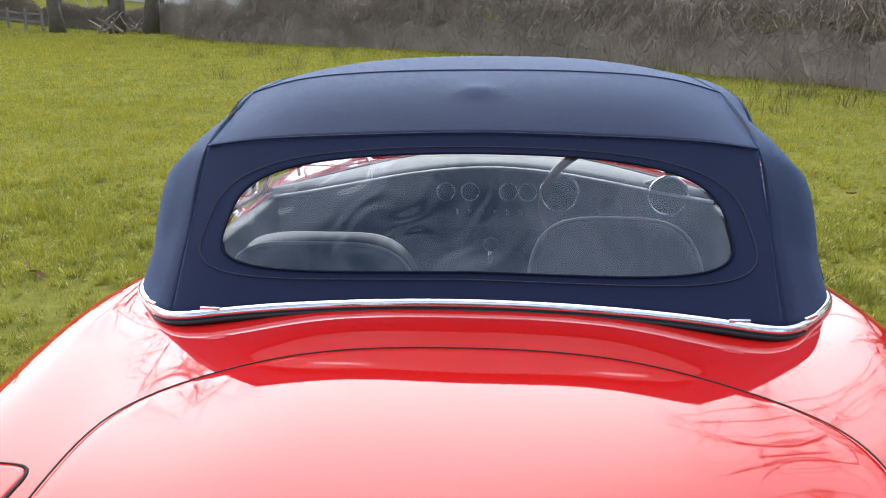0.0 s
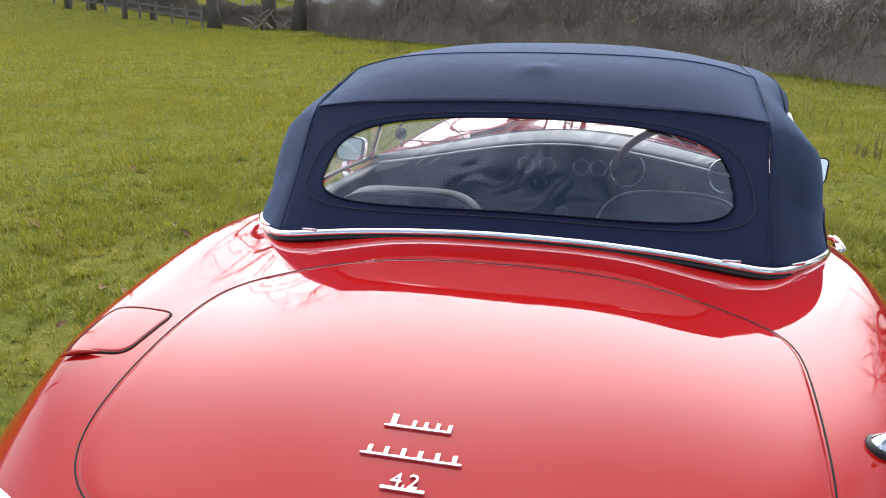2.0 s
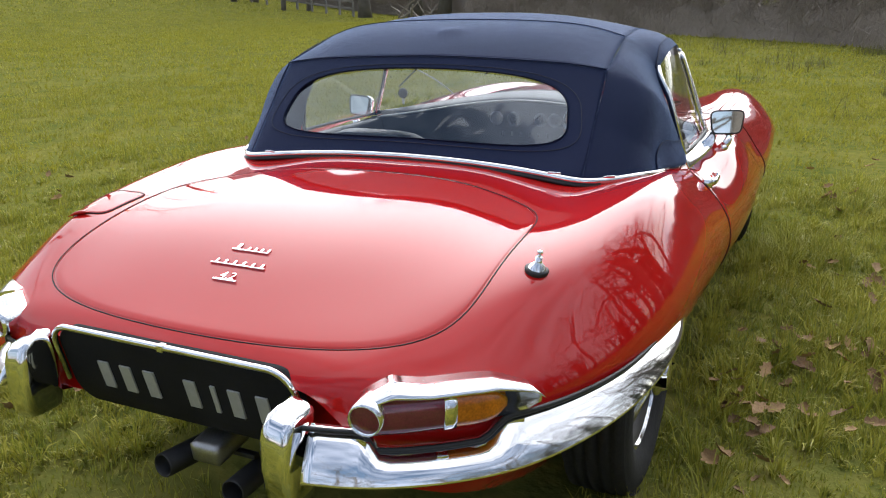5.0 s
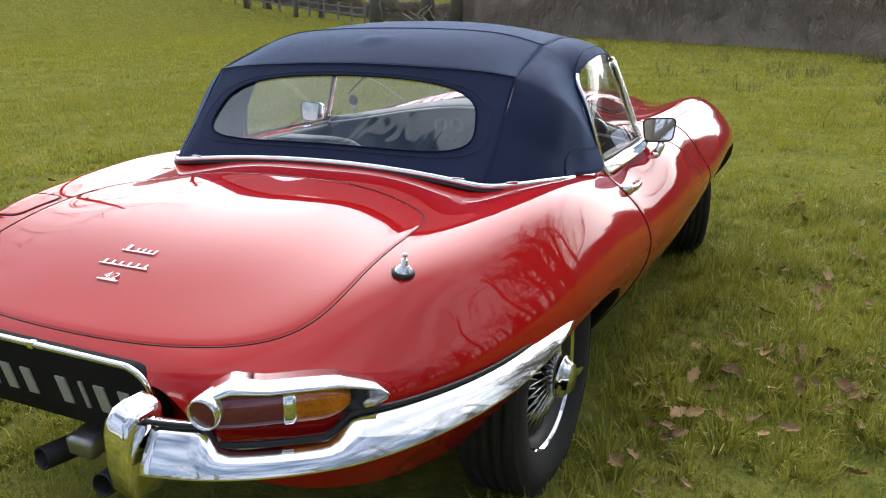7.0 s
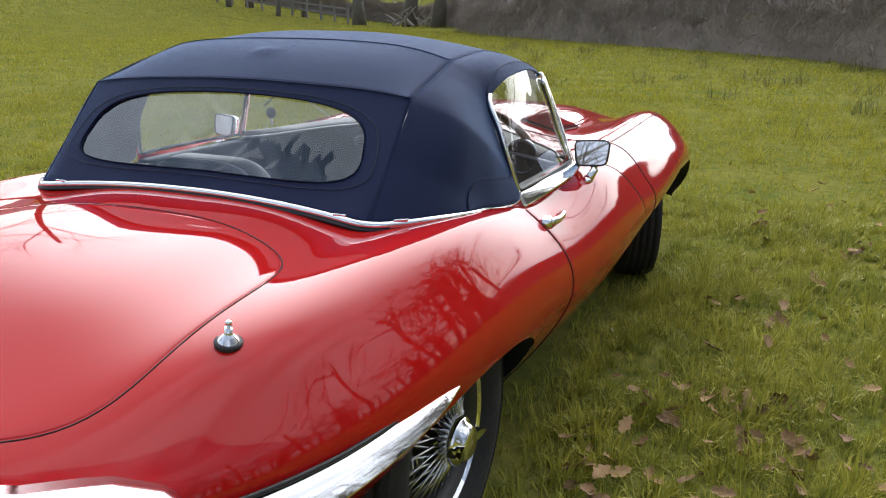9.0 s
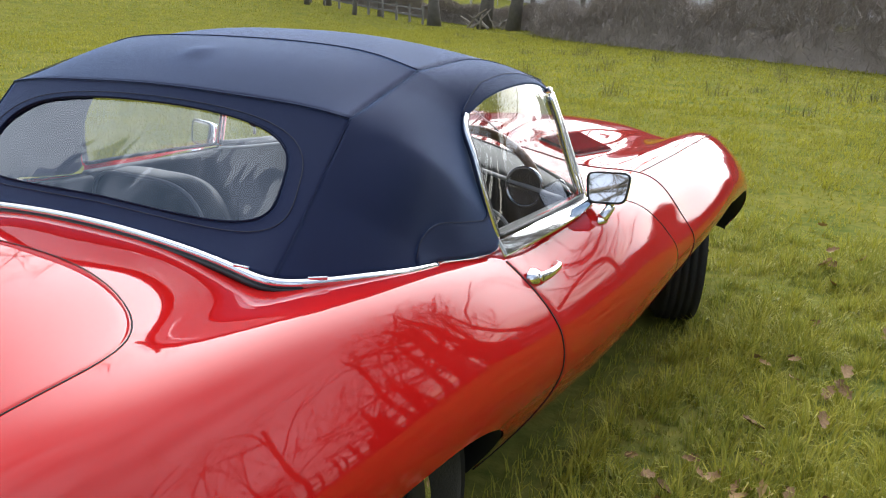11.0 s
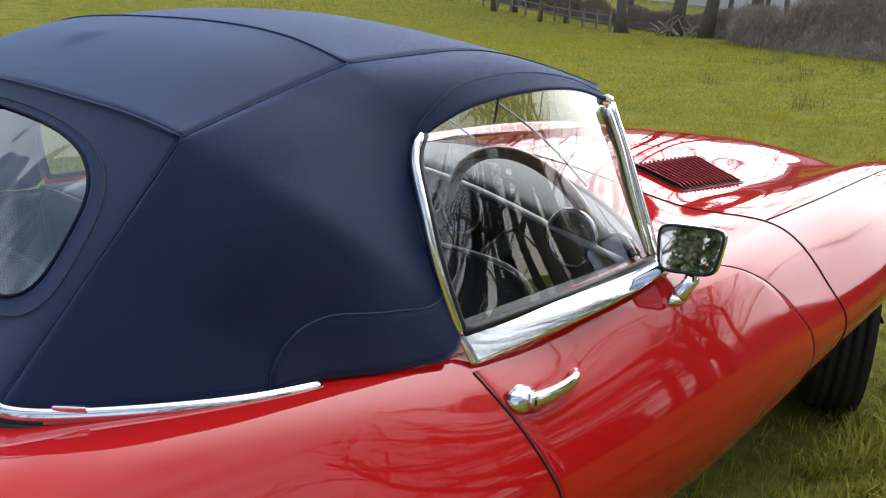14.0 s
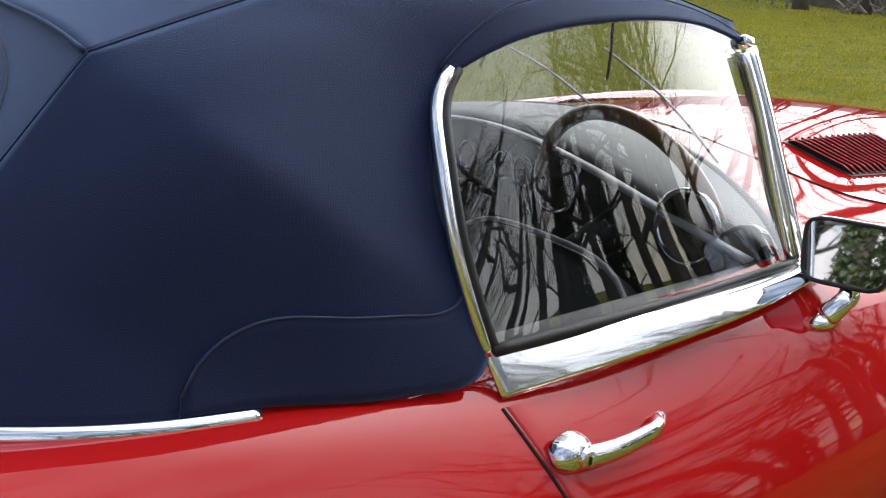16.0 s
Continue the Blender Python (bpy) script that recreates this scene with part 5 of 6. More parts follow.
def branches(seed, height, trunk_r, depth=5, spread=0.6, lift=0.25):
    """A bare tree: tapered trunk, and limbs that fork into twigs. Returns the trunk's and the crown's pieces."""
    r = random.Random(seed)
    trunk, crown = [], []

    def limb(p, d, length, rad, level):
        n = 7 if level == 0 else (5 if level < 3 else (3 if level < 4 else 2))
        pts, dirs = [p.copy()], []
        for i in range(n):
            d = (d + Vector((r.gauss(0, 1), r.gauss(0, 1), r.gauss(0, 0.6))) * (0.05 if level == 0 else 0.16) + Vector((0, 0, lift * 0.10 * (level > 0)))).normalized()
            p = p + d * (length / n)
            pts.append(p.copy())
            dirs.append(d.copy())
        sides = 10 if level == 0 else (6 if level == 1 else (4 if level < 4 else 3))
        end = 0.55 if level == 0 else 0.35
        flare = (lambda s: 1 - (1 - end) * s + (0.35 * max(0, 0.08 - s) / 0.08)) if level == 0 else (lambda s: 1 - (1 - end) * s)
        (trunk if level == 0 else crown).append(tube(np.array(pts), rad, sides, up=(0.31, 0.87, 0.13) if abs(d.z) > 0.5 else (0, 0, 1), scale=flare))
        if level >= depth:
            return
        count = (7 if level == 0 else 5 if level == 1 else 4 if level == 2 else 3)
        for k in range(count):
            s = (0.35 + 0.65 * (k + r.random()) / count) if level == 0 else (0.25 + 0.75 * (k + r.random()) / count)
            i = min(n - 1, int(s * n))
            base = pts[i].lerp(pts[i + 1], s * n - i)
            a = r.uniform(0, 2 * math.pi)
            side = Vector((math.cos(a), math.sin(a), r.uniform(-0.1, 0.5)))
            nd = (dirs[i] * (0.55 if level else 0.35) + side * (spread if level else 0.85)).normalized()
            limb(base, nd, length * (0.62 if level else 0.52) * r.uniform(0.75, 1.2), rad * (1 - 0.5 * s) * (0.50 if level else 0.46), level + 1)

    limb(Vector((0, 0, -0.15)), Vector((r.uniform(-0.06, 0.06), r.uniform(-0.06, 0.06), 1)), height, trunk_r, 0)
    return trunk, crown


def ivy_leaves(seed, height, rad, count):
    g = np.random.default_rng(seed)
    h = height * g.random(count) ** 0.8
    a = g.random(count) * 2 * math.pi
    rr = rad * (1.15 - 0.5 * h / height) + g.random(count) * 0.34 * (1 - 0.5 * h / height)
    c = np.stack([rr * np.cos(a), rr * np.sin(a), h], 1)
    u, v = g.normal(size=(count, 3)), g.normal(size=(count, 3))
    u *= (0.055 + 0.05 * g.random(count))[:, None] / np.linalg.norm(u, axis=1)[:, None]
    v *= (0.055 + 0.05 * g.random(count))[:, None] / np.linalg.norm(v, axis=1)[:, None]
    V = np.stack([c - u, c - v, c + u, c + v], 1)
    return quick_mesh("ivy", V, np.arange(4 * count).reshape(-1, 4))


def bare_tree(seed, height, trunk_r, depth, label, ivy=0):
    trunk, crown = branches(seed, height, trunk_r, depth)
    t = thing("tree", label, "tree", group="bare trees round the field")
    part("trunk", mesh_from("trunk", *join(*trunk)), BARK, t)
    v, f = join(*crown)
    me = bpy.data.meshes.new("crown")
    me.from_pydata(v, [], f)
    me.shade_smooth()
    part("crown", me, BARK, t, "bare winter branches")
    if ivy:
        part("ivy", ivy_leaves(seed, height * 0.85, trunk_r * 1.3, ivy), IVY, t, "dark ivy climbing the trunk")
    return t


plain = "leafless winter tree with forking grey-brown branches"
clad = "leafless tree with an ivy-clad trunk"
tree_a = bare_tree(1, 8.5, 0.30, 5, plain)
tree_b = bare_tree(2, 7.0, 0.22, 5, clad, ivy=3600)
tree_c = bare_tree(5, 9.5, 0.34, 5, clad, ivy=5200)
tree_e = bare_tree(14, 14.5, 0.27, 5, "tall leafless tree with a spreading grey-brown crown")
tree_d = bare_tree(9, 6.0, 0.13, 4, "slim leafless young tree with upright twigs")


def plant(t, x, y, turn, size, first=[]):
    m = pose(x, y, float(ground_z(x, y)), 0, 0, turn) @ Matrix.Diagonal((size, size, size, 1))
    if t.name in first:
        o = copy_thing(t, m)
        o.scale = (size, size, size)
        return o
    first.append(t.name)
    t.matrix_basis = m
    return t


# trees in and behind the hedge, by heading and distance
for t, h, d, turn, size in ((tree_e, 10.4, 44, 20, 0.85), (tree_e, 21.3, 52, 80, 0.95), (tree_e, 24.3, 54, 140, 1.05), (tree_e, 26.3, 56, 220, 1.1), (tree_a, 29.7, 57, 10, 1.3),
                            (tree_d, 33.5, 62, 70, 1.3), (tree_d, 35.2, 60, 0, 1.2), (tree_a, 37.1, 66, 130, 0.9), (tree_d, 38.4, 64, 200, 1.4), (tree_d, 41.5, 68, 90, 1.2), (tree_e, 44.0, 80, 60, 0.9),
                            (tree_e, 5.0, 66, 210, 1.0), (tree_e, 52.0, 60, 10, 1.1), (tree_e, 66.0, 55, 250, 1.0)):
    plant(t, *along(h, d), turn, size * (1.35 if t is tree_e else 1.0))
# a thin wood beyond the hedge
stand = random.Random(23)
for k in range(14):
    plant(tree_e, *along(3 + 34 * (k + stand.random()) / 14, stand.uniform(64, 80)), stand.uniform(0, 360), stand.uniform(0.75, 1.0))
# the woods to the car's right and behind, which its paint and glass mirror
wood = random.Random(14)
for k in range(44):
    a, d = radians(32 + 93 * (k + wood.random()) / 44), wood.uniform(17, 32)
    plant((tree_b, tree_a, tree_d, tree_a, tree_d, tree_e, tree_d, tree_a)[k % 8], 1 + d * math.sin(a), d * math.cos(a), wood.uniform(0, 360), wood.uniform(0.8, 1.2))
for k in range(9):
    plant((tree_a, tree_d, tree_b)[k % 3], 12 - 4.5 * k + wood.uniform(-1, 1), -20 + wood.uniform(-2, 2), wood.uniform(0, 360), wood.uniform(0.55, 0.75))
for t, x, y, turn, size in ((tree_b, 0.6, -17.0, 60, 1.0), (tree_b, -0.9, -18.0, 10, 0.9), (tree_b, -2.4, -17.0, 200, 0.9), (tree_b, 1.9, -19.0, 100, 0.8), (tree_a, 3.6, -14.0, 160, 1.0), (tree_a, 5.6, -13.0, 230, 1.0)):
    plant(t, x, y, turn, size)

# tall bare ones where the wood begins
for t, a, d, turn, size in ((tree_e, 28, 25, 10, 0.75), (tree_a, 30, 19, 80, 1.1), (tree_e, 32, 23, 150, 0.7), (tree_a, 35, 18, 220, 1.2), (tree_e, 37, 24, 300, 0.75), (tree_c, 42, 21, 0, 0.75), (tree_c, 47.5, 22, 130, 0.75)):
    plant(t, 1 + d * math.sin(radians(a)), d * math.cos(radians(a)), turn, size)

HEDGE = [(7.4, 11.0), (5.8, 13.6), (2.6, 19.0), (-2.6, 24.6), (-9.0, 30.5), (-14.8, 37.5), (-22.5, 51.0), (-33.0, 56.0), (-47.0, 58.0)]


def hedge_bank(points, height, width, count, seed, name, label, near=1.0):
    """A leafless hedge: an uneven core of stems with many twigs standing out of it; near: how much taller its first end is."""
    g = np.random.default_rng(seed)
    line = curve3([(x, y, 0) for x, y in points], 160)
    tan = np.gradient(line, axis=0)
    tan /= np.linalg.norm(tan, axis=1)[:, None]
    side = np.stack([-tan[:, 1], tan[:, 0], 0 * tan[:, 0]], 1)
    k = g.integers(0, 159, count)
    f = g.random(count)[:, None]
    base = line[k] * (1 - f) + line[k + 1] * f
    tall = height * np.interp(np.arange(160), [0, 45, 80], [near, near, 1.0])
    wave = tall[k] * (0.82 + 0.14 * np.sin(base[:, 0] * 1.9 + base[:, 1]) + 0.10 * np.sin(base[:, 0] * 0.7 - base[:, 1] * 1.3))
    h = g.random(count) ** 0.75
    off = g.normal(size=count) * width * (0.55 - 0.25 * h)
    z = h * wave * 0.92
    c = base + side[k] * off[:, None]
    c[:, 2] = ground_z(c[:, 0], c[:, 1]) + z
    d = g.normal(size=(count, 3)) * np.array([0.55, 0.55, 0.45]) + np.array([0, 0, 0.75])
    d /= np.linalg.norm(d, axis=1)[:, None]
    L = (0.18 + 0.50 * g.random(count) ** 2)[:, None]
    w = np.cross(d, g.normal(size=(count, 3)))
    w *= (0.004 + 0.007 * g.random(count) ** 2)[:, None] / (np.linalg.norm(w, axis=1)[:, None] + 1e-9)
    V = np.stack([c - d * L / 2 - w, c - d * L / 2 + w, c + d * L / 2 + w * 0.4, c + d * L / 2 - w * 0.4], 1)
    me = quick_mesh(name, V, np.arange(4 * count).reshape(-1, 4))
    ob = tagged(part(name, me, TWIG), label, "hedge", kind="stuff")
    rows = []
    for a in np.linspace(-1, 1, 13):
        q = line + side * (a * width * 0.52)
        hh = tall * 0.46 * (1 - abs(a) ** 2.5) * (0.85 + 0.25 * np.sin(line[:, 0] * 2.3 + 3 * a) * np.cos(line[:, 1] * 1.7))
        q = q + g.normal(size=q.shape) * 0.05
        q[:, 2] = ground_z(q[:, 0], q[:, 1]) - 0.05 + np.maximum(hh, 0)
        rows.append(q)
    part("stems", mesh_from("stems", *grid(rows)), TWIG, ob)
    return ob


hedge_bank(HEDGE, 1.95, 0.75, 170000, 3, "hedge", "tangled brown leafless field hedge", near=1.35)
hedge_bank([(18, 17), (27, 6), (28, -8), (20, -20), (8, -25), (0, -26), (-12, -26)], 1.7, 0.9, 24000, 8, "hedge", "tangled brown leafless field hedge")


def far_woods():
    """Woods that close the view all round, with haze put into their pale colour."""
    g = np.random.default_rng(11)
    rows = []
    ang = np.linspace(0, 2 * math.pi, 700)
    for k, (r, h) in enumerate(((118, -1), (119, 3.0), (121, 6.5), (126, 9.0), (134, 10.0), (150, 9.0))):
        rad = r + 6 * np.sin(ang * 5) + 3 * np.sin(ang * 13 + 1)
        x, y = rad * np.cos(ang), rad * np.sin(ang)
        bump = (1.6 * np.sin(ang * 37 + k) + 1.2 * np.sin(ang * 91 + 2 * k) + g.normal(size=700) * 0.7) * (h > 0)
        low = 1 - 0.65 * smooth(0.3, 0.8, np.cos(ang))          # open land to the right
        rows.append(np.stack([x, y, ground_z(x, y) + (h + bump) * low], 1))
    ob = tagged(part("far_woods", mesh_from("far_woods", *grid(rows)), FAR_WOOD_HAZE), "bare woodland in the distance, coloured pale grey-mauve for haze", "woodland", kind="stuff")
    n = 700
    a, r = g.random(n) * 2 * math.pi, 96 + 20 * g.random(n)
    x, y = r * np.cos(a), r * np.sin(a)
    z = ground_z(x, y)
    w = 0.05 + 0.14 * g.random(n) ** 2
    tx, ty = -np.sin(a) * w, np.cos(a) * w
    lean, H = g.normal(size=n) * 0.9, 4 + 4 * g.random(n)
    V = np.stack([np.stack([x - tx, y - ty, z - 0.3], 1), np.stack([x + tx, y + ty, z - 0.3], 1), np.stack([x + tx * 0.4 + lean, y + ty * 0.4, z + H], 1), np.stack([x - tx * 0.4 + lean, y - ty * 0.4, z + H], 1)], 1)
    part("trunks", quick_mesh("trunks", V, np.arange(4 * n).reshape(-1, 4)), FAR_WOOD_HAZE, ob)


far_woods()


def fence():
    t = thing("fence", "weathered wooden post-and-rail field fence", "fence")
    pts = [along(h, d) for h, d in ((30.5, 58), (33, 61), (36, 64), (39, 67), (42, 70))]
    line = curve3([(x, y, 0) for x, y in pts], 13)
    line[:, 2] = ground_z(line[:, 0], line[:, 1])
    for p in line:
        part("post", box(p[0], p[1], p[2] + 0.6, 0.14, 0.14, 1.3, 0.02), FENCE, t)
    for h in (0.55, 1.0):
        for a, b in zip(line[:-1], line[1:]):
            seg = np.array([a, b]) + np.array([0, 0, h])
            part("rail", mesh_from("rail", *sweep(seg, [(-0.03, -0.05), (0.03, -0.05), (0.03, 0.05), (-0.03, 0.05)]), smooth=False), FENCE, t)


fence()


def brushwood():
    g = random.Random(6)
    cx, cy = along(26.3, 55)
    cz = float(ground_z(cx, cy))
    for k in range(16):
        a, L = g.uniform(0, 6.28), g.uniform(1.0, 2.6)
        p0 = Vector((cx + g.uniform(-2.2, 2.2), cy + g.uniform(-0.8, 0.8), cz + g.uniform(0.02, 0.2)))
        p1 = p0 + Vector((math.cos(a) * L * 0.8, math.sin(a) * L * 0.3, g.uniform(0.2, 1.3)))
        me = mesh_from("log", *tube(curve3([p0, (p0 + p1) / 2 + Vector((0, 0, g.uniform(-0.1, 0.2))), p1], 8), g.uniform(0.04, 0.10), 7, up=(0.2, 0.9, 0.1), scale=lambda s: 1 - 0.5 * s))
        tagged(part("log", me, PALE_LOG), "pale broken branch in a heap of brushwood", "log", group="brushwood heap")


PALE_LOG = material("pale_log", (0.36, 0.31, 0.25), 0.9, vary=0.6, vary_scale=5, color2=(0.2, 0.17, 0.13))
brushwood()


# ---- grass ----
def lumps(x, y):
    """Tussocks: 0 in the hollows to 1 on the clumps."""
    s = (0.8 * np.sin(3.1 * x + 1.7 * np.sin(1.9 * y)) * np.cos(2.7 * y + 1.3 * np.sin(2.3 * x)) + 0.6 * np.sin(7.3 * x - 4.1 * y) * np.cos(6.1 * y + 2.2 * x)
         + 0.55 * np.sin(17.3 * x + 6.1 * y + 2 * np.sin(5 * y)) * np.cos(15.1 * y - 8.2 * x))
    return np.clip(0.52 + 0.40 * s, 0, 1)


def under_car(x, y):
    return (np.abs(x) < 0.70) & (y > -0.85) & (y < 3.15)


def blade_mesh(name, x, y, L, W, comb, bend, g, mat, plain_blade=False):
    """One mesh of bent, tapering blades rooted at x, y."""
    n = len(x)
    dx, dy = np.cos(comb), np.sin(comb)
    z = ground_z(x, y) - 0.004
    tw = comb + math.pi / 2 + g.normal(size=n) * 0.5
    wx, wy = np.cos(tw) * W, np.sin(tw) * W
    m_out, m_up = L * 0.55 * np.sin(bend * 0.6), L * 0.55 * np.cos(bend * 0.6)
    t_out, t_up = m_out + L * 0.5 * np.sin(bend * 1.35), m_up + L * 0.5 * np.cos(bend * 1.35)
    if plain_blade:
        V = np.zeros((n, 3, 3), np.float32)
        for j, (o, u, s) in enumerate(((0, 0, -1), (0, 0, 1), (t_out, t_up, 0))):
            V[:, j, 0], V[:, j, 1], V[:, j, 2] = x + dx * o + wx * s, y + dy * o + wy * s, z + u
        return part(name, quick_mesh(name, V, None, np.arange(3 * n).reshape(-1, 3)), mat)
    V = np.zeros((n, 5, 3), np.float32)
    for j, (o, u, s) in enumerate(((0, 0, -1), (0, 0, 1), (m_out, m_up, 0.8), (m_out, m_up, -0.8), (t_out, t_up, 0))):
        V[:, j, 0], V[:, j, 1], V[:, j, 2] = x + dx * o + wx * s, y + dy * o + wy * s, z + u
    i = np.arange(n)[:, None] * 5
    return part(name, quick_mesh(name, V, i + np.array([0, 1, 2, 3]), i + np.array([3, 2, 4])), mat)


def blades(name, x, y, length, width, seed, flat=0.55, mat=None, plain_blade=False):
    g = np.random.default_rng(seed)
    n = len(x)
    L = length * (0.40 + 0.75 * lumps(x, y)) * (0.45 + 1.0 * g.random(n) ** 1.3)
    W = width * (0.6 + 0.7 * g.random(n))
    comb = 1.3 * np.sin(0.9 * x + 0.5 * y) + 0.9 * np.cos(1.7 * y - 0.8 * x) + g.normal(size=n) * 1.9
    bend = np.clip(flat + 0.30 * g.normal(size=n), 0.05, 1.3)
    return blade_mesh(name, x, y, L, W, comb, bend, g, mat or BLADE_FAR_LIT, plain_blade)


def tufts(name, x, y, per, length, width, seed, mat):
    """Tussocks: blades that spring from one root and arch outwards, flopped to one side."""
    g = np.random.default_rng(seed)
    n = len(x)
    size = (0.35 + 0.9 * lumps(x, y)) * (0.5 + 0.9 * g.random(n) ** 1.5)
    lean = 1.3 * np.sin(0.9 * x + 0.5 * y) + g.normal(size=n) * 1.2
    k = np.repeat(np.arange(n), per)
    m = len(k)
    out = g.random(m) * 2 * math.pi
    r = length * 0.30 * size[k] * np.sqrt(g.random(m))
    comb = np.arctan2(np.sin(out) + 0.9 * np.sin(lean[k]), np.cos(out) + 0.9 * np.cos(lean[k])) + g.normal(size=m) * 0.35
    L = length * size[k] * (0.5 + 0.7 * g.random(m))
    bend = np.clip(0.75 + 0.38 * g.normal(size=m), 0.05, 1.5)
    W = width * (0.6 + 0.7 * g.random(m))
    return blade_mesh(name, x[k] + r * np.cos(out), y[k] + r * np.sin(out), L, W, comb, bend, g, mat)


def strewn(x0, x1, y0, y1, count, seed, keep, least=0.45):
    g = np.random.default_rng(seed)
    x, y = x0 + (x1 - x0) * g.random(count), y0 + (y1 - y0) * g.random(count)
    ok = keep(x, y) & (g.random(count) < least + (1 - least) * lumps(x, y))
    return x[ok], y[ok]


def under_and(x, y, x0, x1, y0, y1, soft):
    """Keeps clear of the car and thins out towards the patch's edges."""
    edge = np.minimum(np.minimum(x - x0, x1 - x), np.minimum(y - y0, y1 - y)) / soft
    return ~under_car(x, y) & ((np.sin(91.7 * x + 47.3 * y) * 43758.5) % 1 < np.clip(edge, 0, 1))


def beside(x, y):
    return under_and(x, y, 0.1, 4.0, -2.0, 4.6, 1.0)


def far_side(x, y):
    return under_and(x, y, -4.6, -0.1, -2.0, 5.2, 1.0)


def behind(x, y):
    return ~((np.abs(x) < 0.62) & (y > -0.70))


def mid_zone(x, y):
    inner = (np.abs(x - 0.05) < 2.4) & (y > -0.9) & (y < 3.6)
    return ~under_car(x, y) & ~inner


pasture = ("short tussocky green pasture grass", "grass")
tagged(blades("grass", *strewn(0.1, 4.0, -2.0, 4.6, 150000, 21, beside, 0.9), 0.042, 0.0022, 31, mat=BLADE), *pasture, kind="stuff")
tagged(tufts("grass", *strewn(0.1, 4.0, -2.0, 4.6, 11500, 28, beside, 0.15), 22, 0.105, 0.0024, 38, BLADE), *pasture, kind="stuff")
tagged(blades("grass", *strewn(-4.6, -0.1, -2.0, 5.2, 80000, 22, far_side), 0.045, 0.0024, 32, mat=BLADE), *pasture, kind="stuff")
tagged(tufts("grass", *strewn(-4.6, -0.1, -2.0, 5.2, 7000, 29, far_side, 0.15), 16, 0.095, 0.0026, 39, BLADE), *pasture, kind="stuff")
tagged(blades("grass", *strewn(-2.2, 2.6, -2.9, -0.2, 90000, 61, behind), 0.050, 0.0022, 62, mat=BLADE), *pasture, kind="stuff")
tagged(tufts("grass", *strewn(-2.2, 2.6, -2.9, -0.2, 7500, 63, behind, 0.15), 18, 0.095, 0.0024, 64, BLADE), *pasture, kind="stuff")
tagged(blades("grass", *strewn(-0.75, 0.75, -2.0, 3.6, 26000, 23, lambda x, y: ~((np.abs(x) < 0.55) & (y > -0.5) & (y < 2.9))), 0.060, 0.0020, 33, mat=BLADE), *pasture, kind="stuff")
tagged(tufts("grass", *strewn(-9.5, 8.0, -8.0, 11.0, 15000, 30, mid_zone, 0.15), 8, 0.110, 0.0038, 40, BLADE_FAR_LIT), *pasture, kind="stuff")
for args, L, W, seed in (((-9.5, 8.0, -8.0, 11.0, 230000, 24, mid_zone), 0.062, 0.0060, 34),
                         ((-40, -9.5, 0.0, 22, 80000, 27, lambda x, y: (x > -9.5 - 1.6 * (y + 2)) & ~((y > 10.5) & (np.abs(x + 9) < 4 + 0.9 * y))), 0.085, 0.012, 37),
                         ((-72, -20, 22, 85, 90000, 26, lambda x, y: (np.abs(x + 9) < 12 + 1.1 * y) & ~((x > -34) & (y < 40))), 0.12, 0.030, 36),
                         ((-34, 9, 10.5, 40, 210000, 25, lambda x, y: (np.abs(x + 9) < 4 + 0.9 * y)), 0.080, 0.015, 35)):
    tagged(blades("grass", *strewn(*args), L, W * 1.2, seed, plain_blade=True), *pasture, kind="stuff")


def rushes():
    g = np.random.default_rng(41)
    xs, ys = [], []
    for k in range(105):
        s = g.random()
        i = min(4, int(s * 5))
        px = HEDGE[i][0] + (HEDGE[i + 1][0] - HEDGE[i][0]) * (s * 5 - i)
        py = HEDGE[i][1] + (HEDGE[i + 1][1] - HEDGE[i][1]) * (s * 5 - i)
        out = 0.6 + 7 * g.random() ** 1.6
        cx, cy = px - out * 0.72, py - out * 0.70
        m = int(14 + 22 * g.random())
        xs.append(cx + g.normal(size=m) * 0.13)
        ys.append(cy + g.normal(size=m) * 0.13)
    for px, py in ((-7.4, 21.3), (-7.0, 21.6), (-5.6, 14.5), (-3.0, 12.0), (1.9, 10.0)):
        xs.append(px + g.normal(size=34) * 0.14)
        ys.append(py + g.normal(size=34) * 0.14)
    ob = blades("rushes", np.concatenate(xs), np.concatenate(ys), 0.30, 0.005, 42, flat=0.55)
    ob.data.materials.clear()
    ob.data.materials.append(RUSH)
    tagged(ob, "dull green tufts of coarse rushes near the hedge", "rushes", kind="stuff")


RUSH = material("rush", (0.120, 0.140, 0.040), 0.7, vary=0.6, vary_scale=0.8, color2=(0.24, 0.20, 0.09), island=0.5, spec=0.2)
rushes()


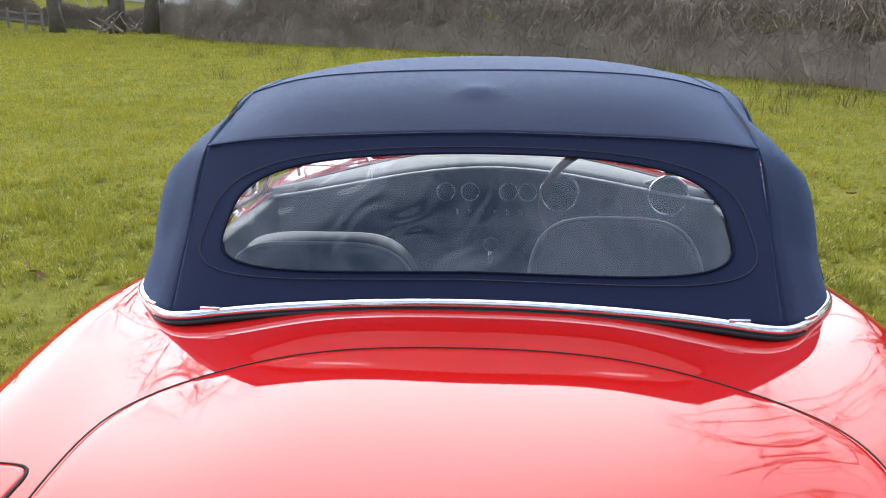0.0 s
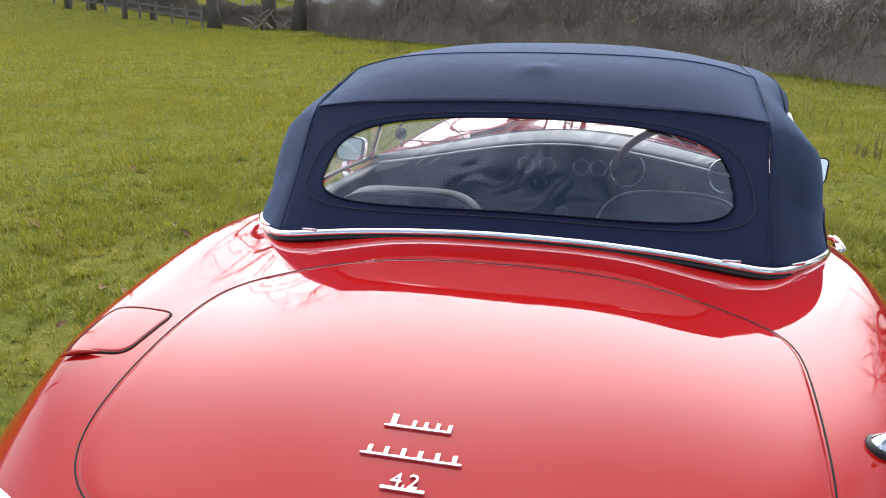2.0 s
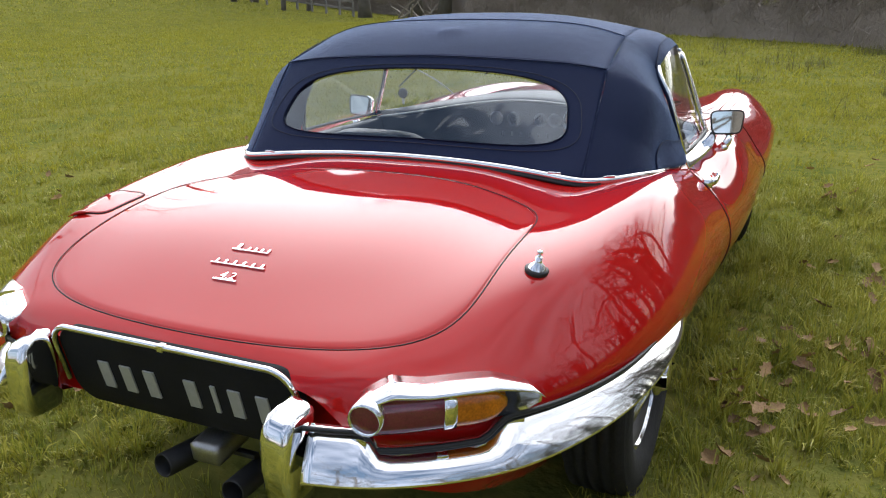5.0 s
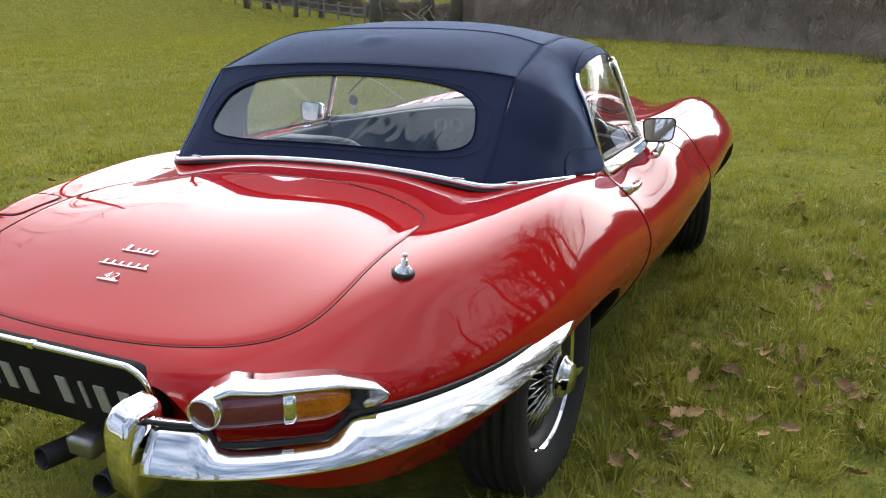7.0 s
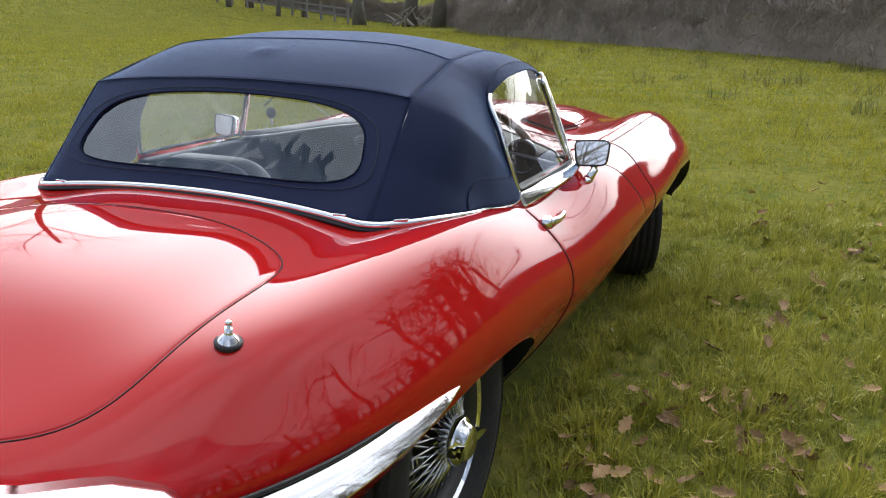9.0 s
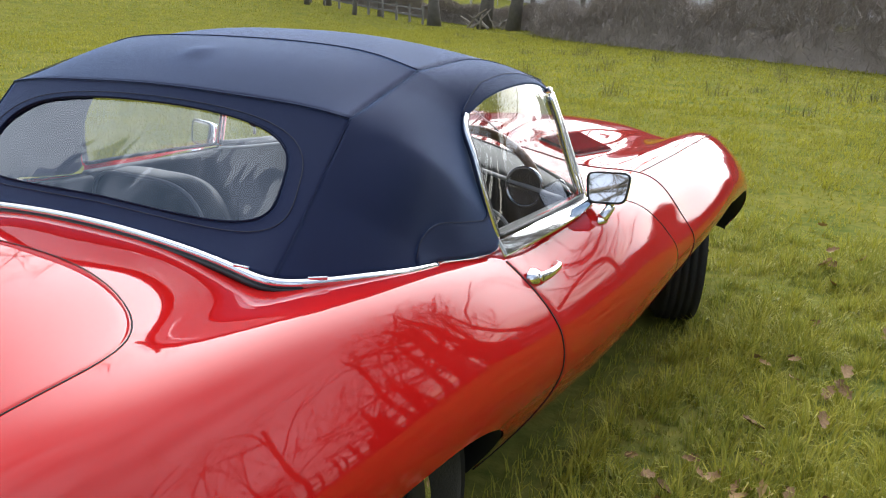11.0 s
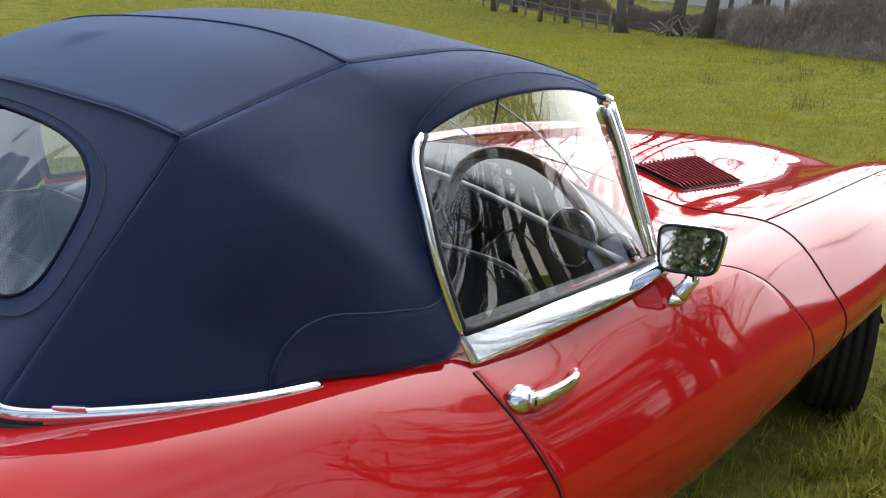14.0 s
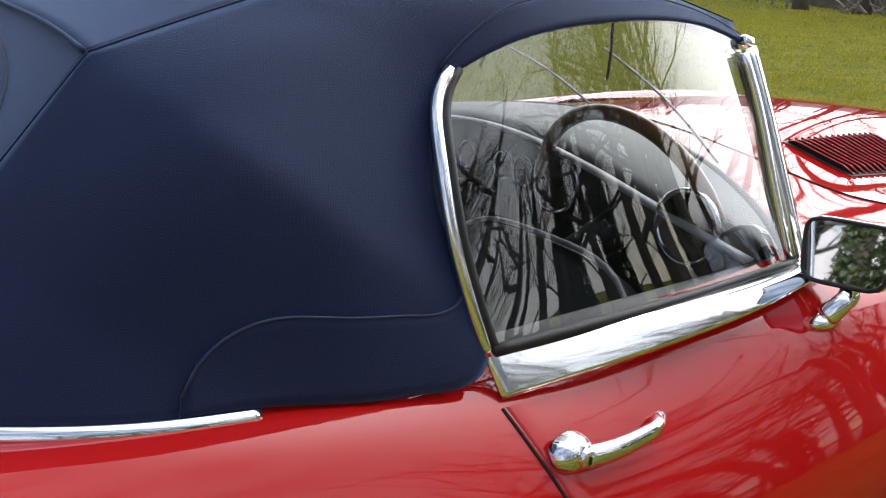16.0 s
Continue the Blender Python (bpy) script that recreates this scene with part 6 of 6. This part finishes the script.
# ---- fallen leaves ----
def leaf_mesh(seed):
    """A curled, lobed dry leaf."""
    g = random.Random(seed)
    P = []
    L, W = g.uniform(0.018, 0.030), g.uniform(0.009, 0.016)
    curl, twist = g.uniform(0.15, 0.55), g.uniform(-0.5, 0.5)
    for i in range(9):
        s = i / 8
        w = W * (math.sin(math.pi * min(0.98, 0.06 + s * 0.94)) ** 0.7) * (1 + 0.35 * math.sin(s * 19 + seed))
        row = []
        for j in range(5):
            c = (j - 2) / 2
            row.append(((s - 0.5) * 2 * L, c * w, abs(c) ** 1.5 * w * curl * 1.4 + twist * c * (s - 0.5) * 0.02 + 0.014 * curl * (2 * s - 1) ** 2 + g.uniform(0, 0.0015)))
        P.append(row)
    return mesh_from("fallen_leaf", *grid(P))


def fallen_leaves():
    meshes = [leaf_mesh(k) for k in range(7)]
    for me in meshes:
        me.materials.append(LEAF)
    g = random.Random(12)
    spots = [(1.18, 0.51), (0.95, 0.73), (1.16, 2.56), (1.44, 2.56), (1.57, 1.53), (1.29, 0.71), (1.11, 1.45)]
    clusters = [(1.10, 0.92), (1.31, 1.05), (1.48, 0.78), (1.39, 0.73), (1.07, 1.04), (0.88, 0.43), (1.00, 0.08), (1.07, 0.57), (1.18, 2.02), (1.75, 1.15), (1.6, 3.0)]
    for cx, cy in clusters:
        spots += [(cx + g.gauss(0, 0.09), cy + g.gauss(0, 0.09)) for _ in range(9)]
    spots += [(g.uniform(0.85, 3.4), g.uniform(-1.0, 5.5)) for _ in range(120)]
    spots += [(g.uniform(-4.2, -0.85), g.uniform(-0.6, 5.0)) for _ in range(60)]
    for x, y in spots:
        o = tagged(part("fallen_leaf", g.choice(meshes), None), "curled dry brown leaf lying in the grass", "leaf", group="fallen leaves")
        s = g.uniform(0.75, 1.5)
        o.matrix_basis = pose(x, y, float(ground_z(x, y)) + 0.034 + 0.022 * g.random(), g.uniform(-38, 38), g.uniform(-38, 38), g.uniform(0, 360))
        o.scale = (s, s, s)


fallen_leaves()
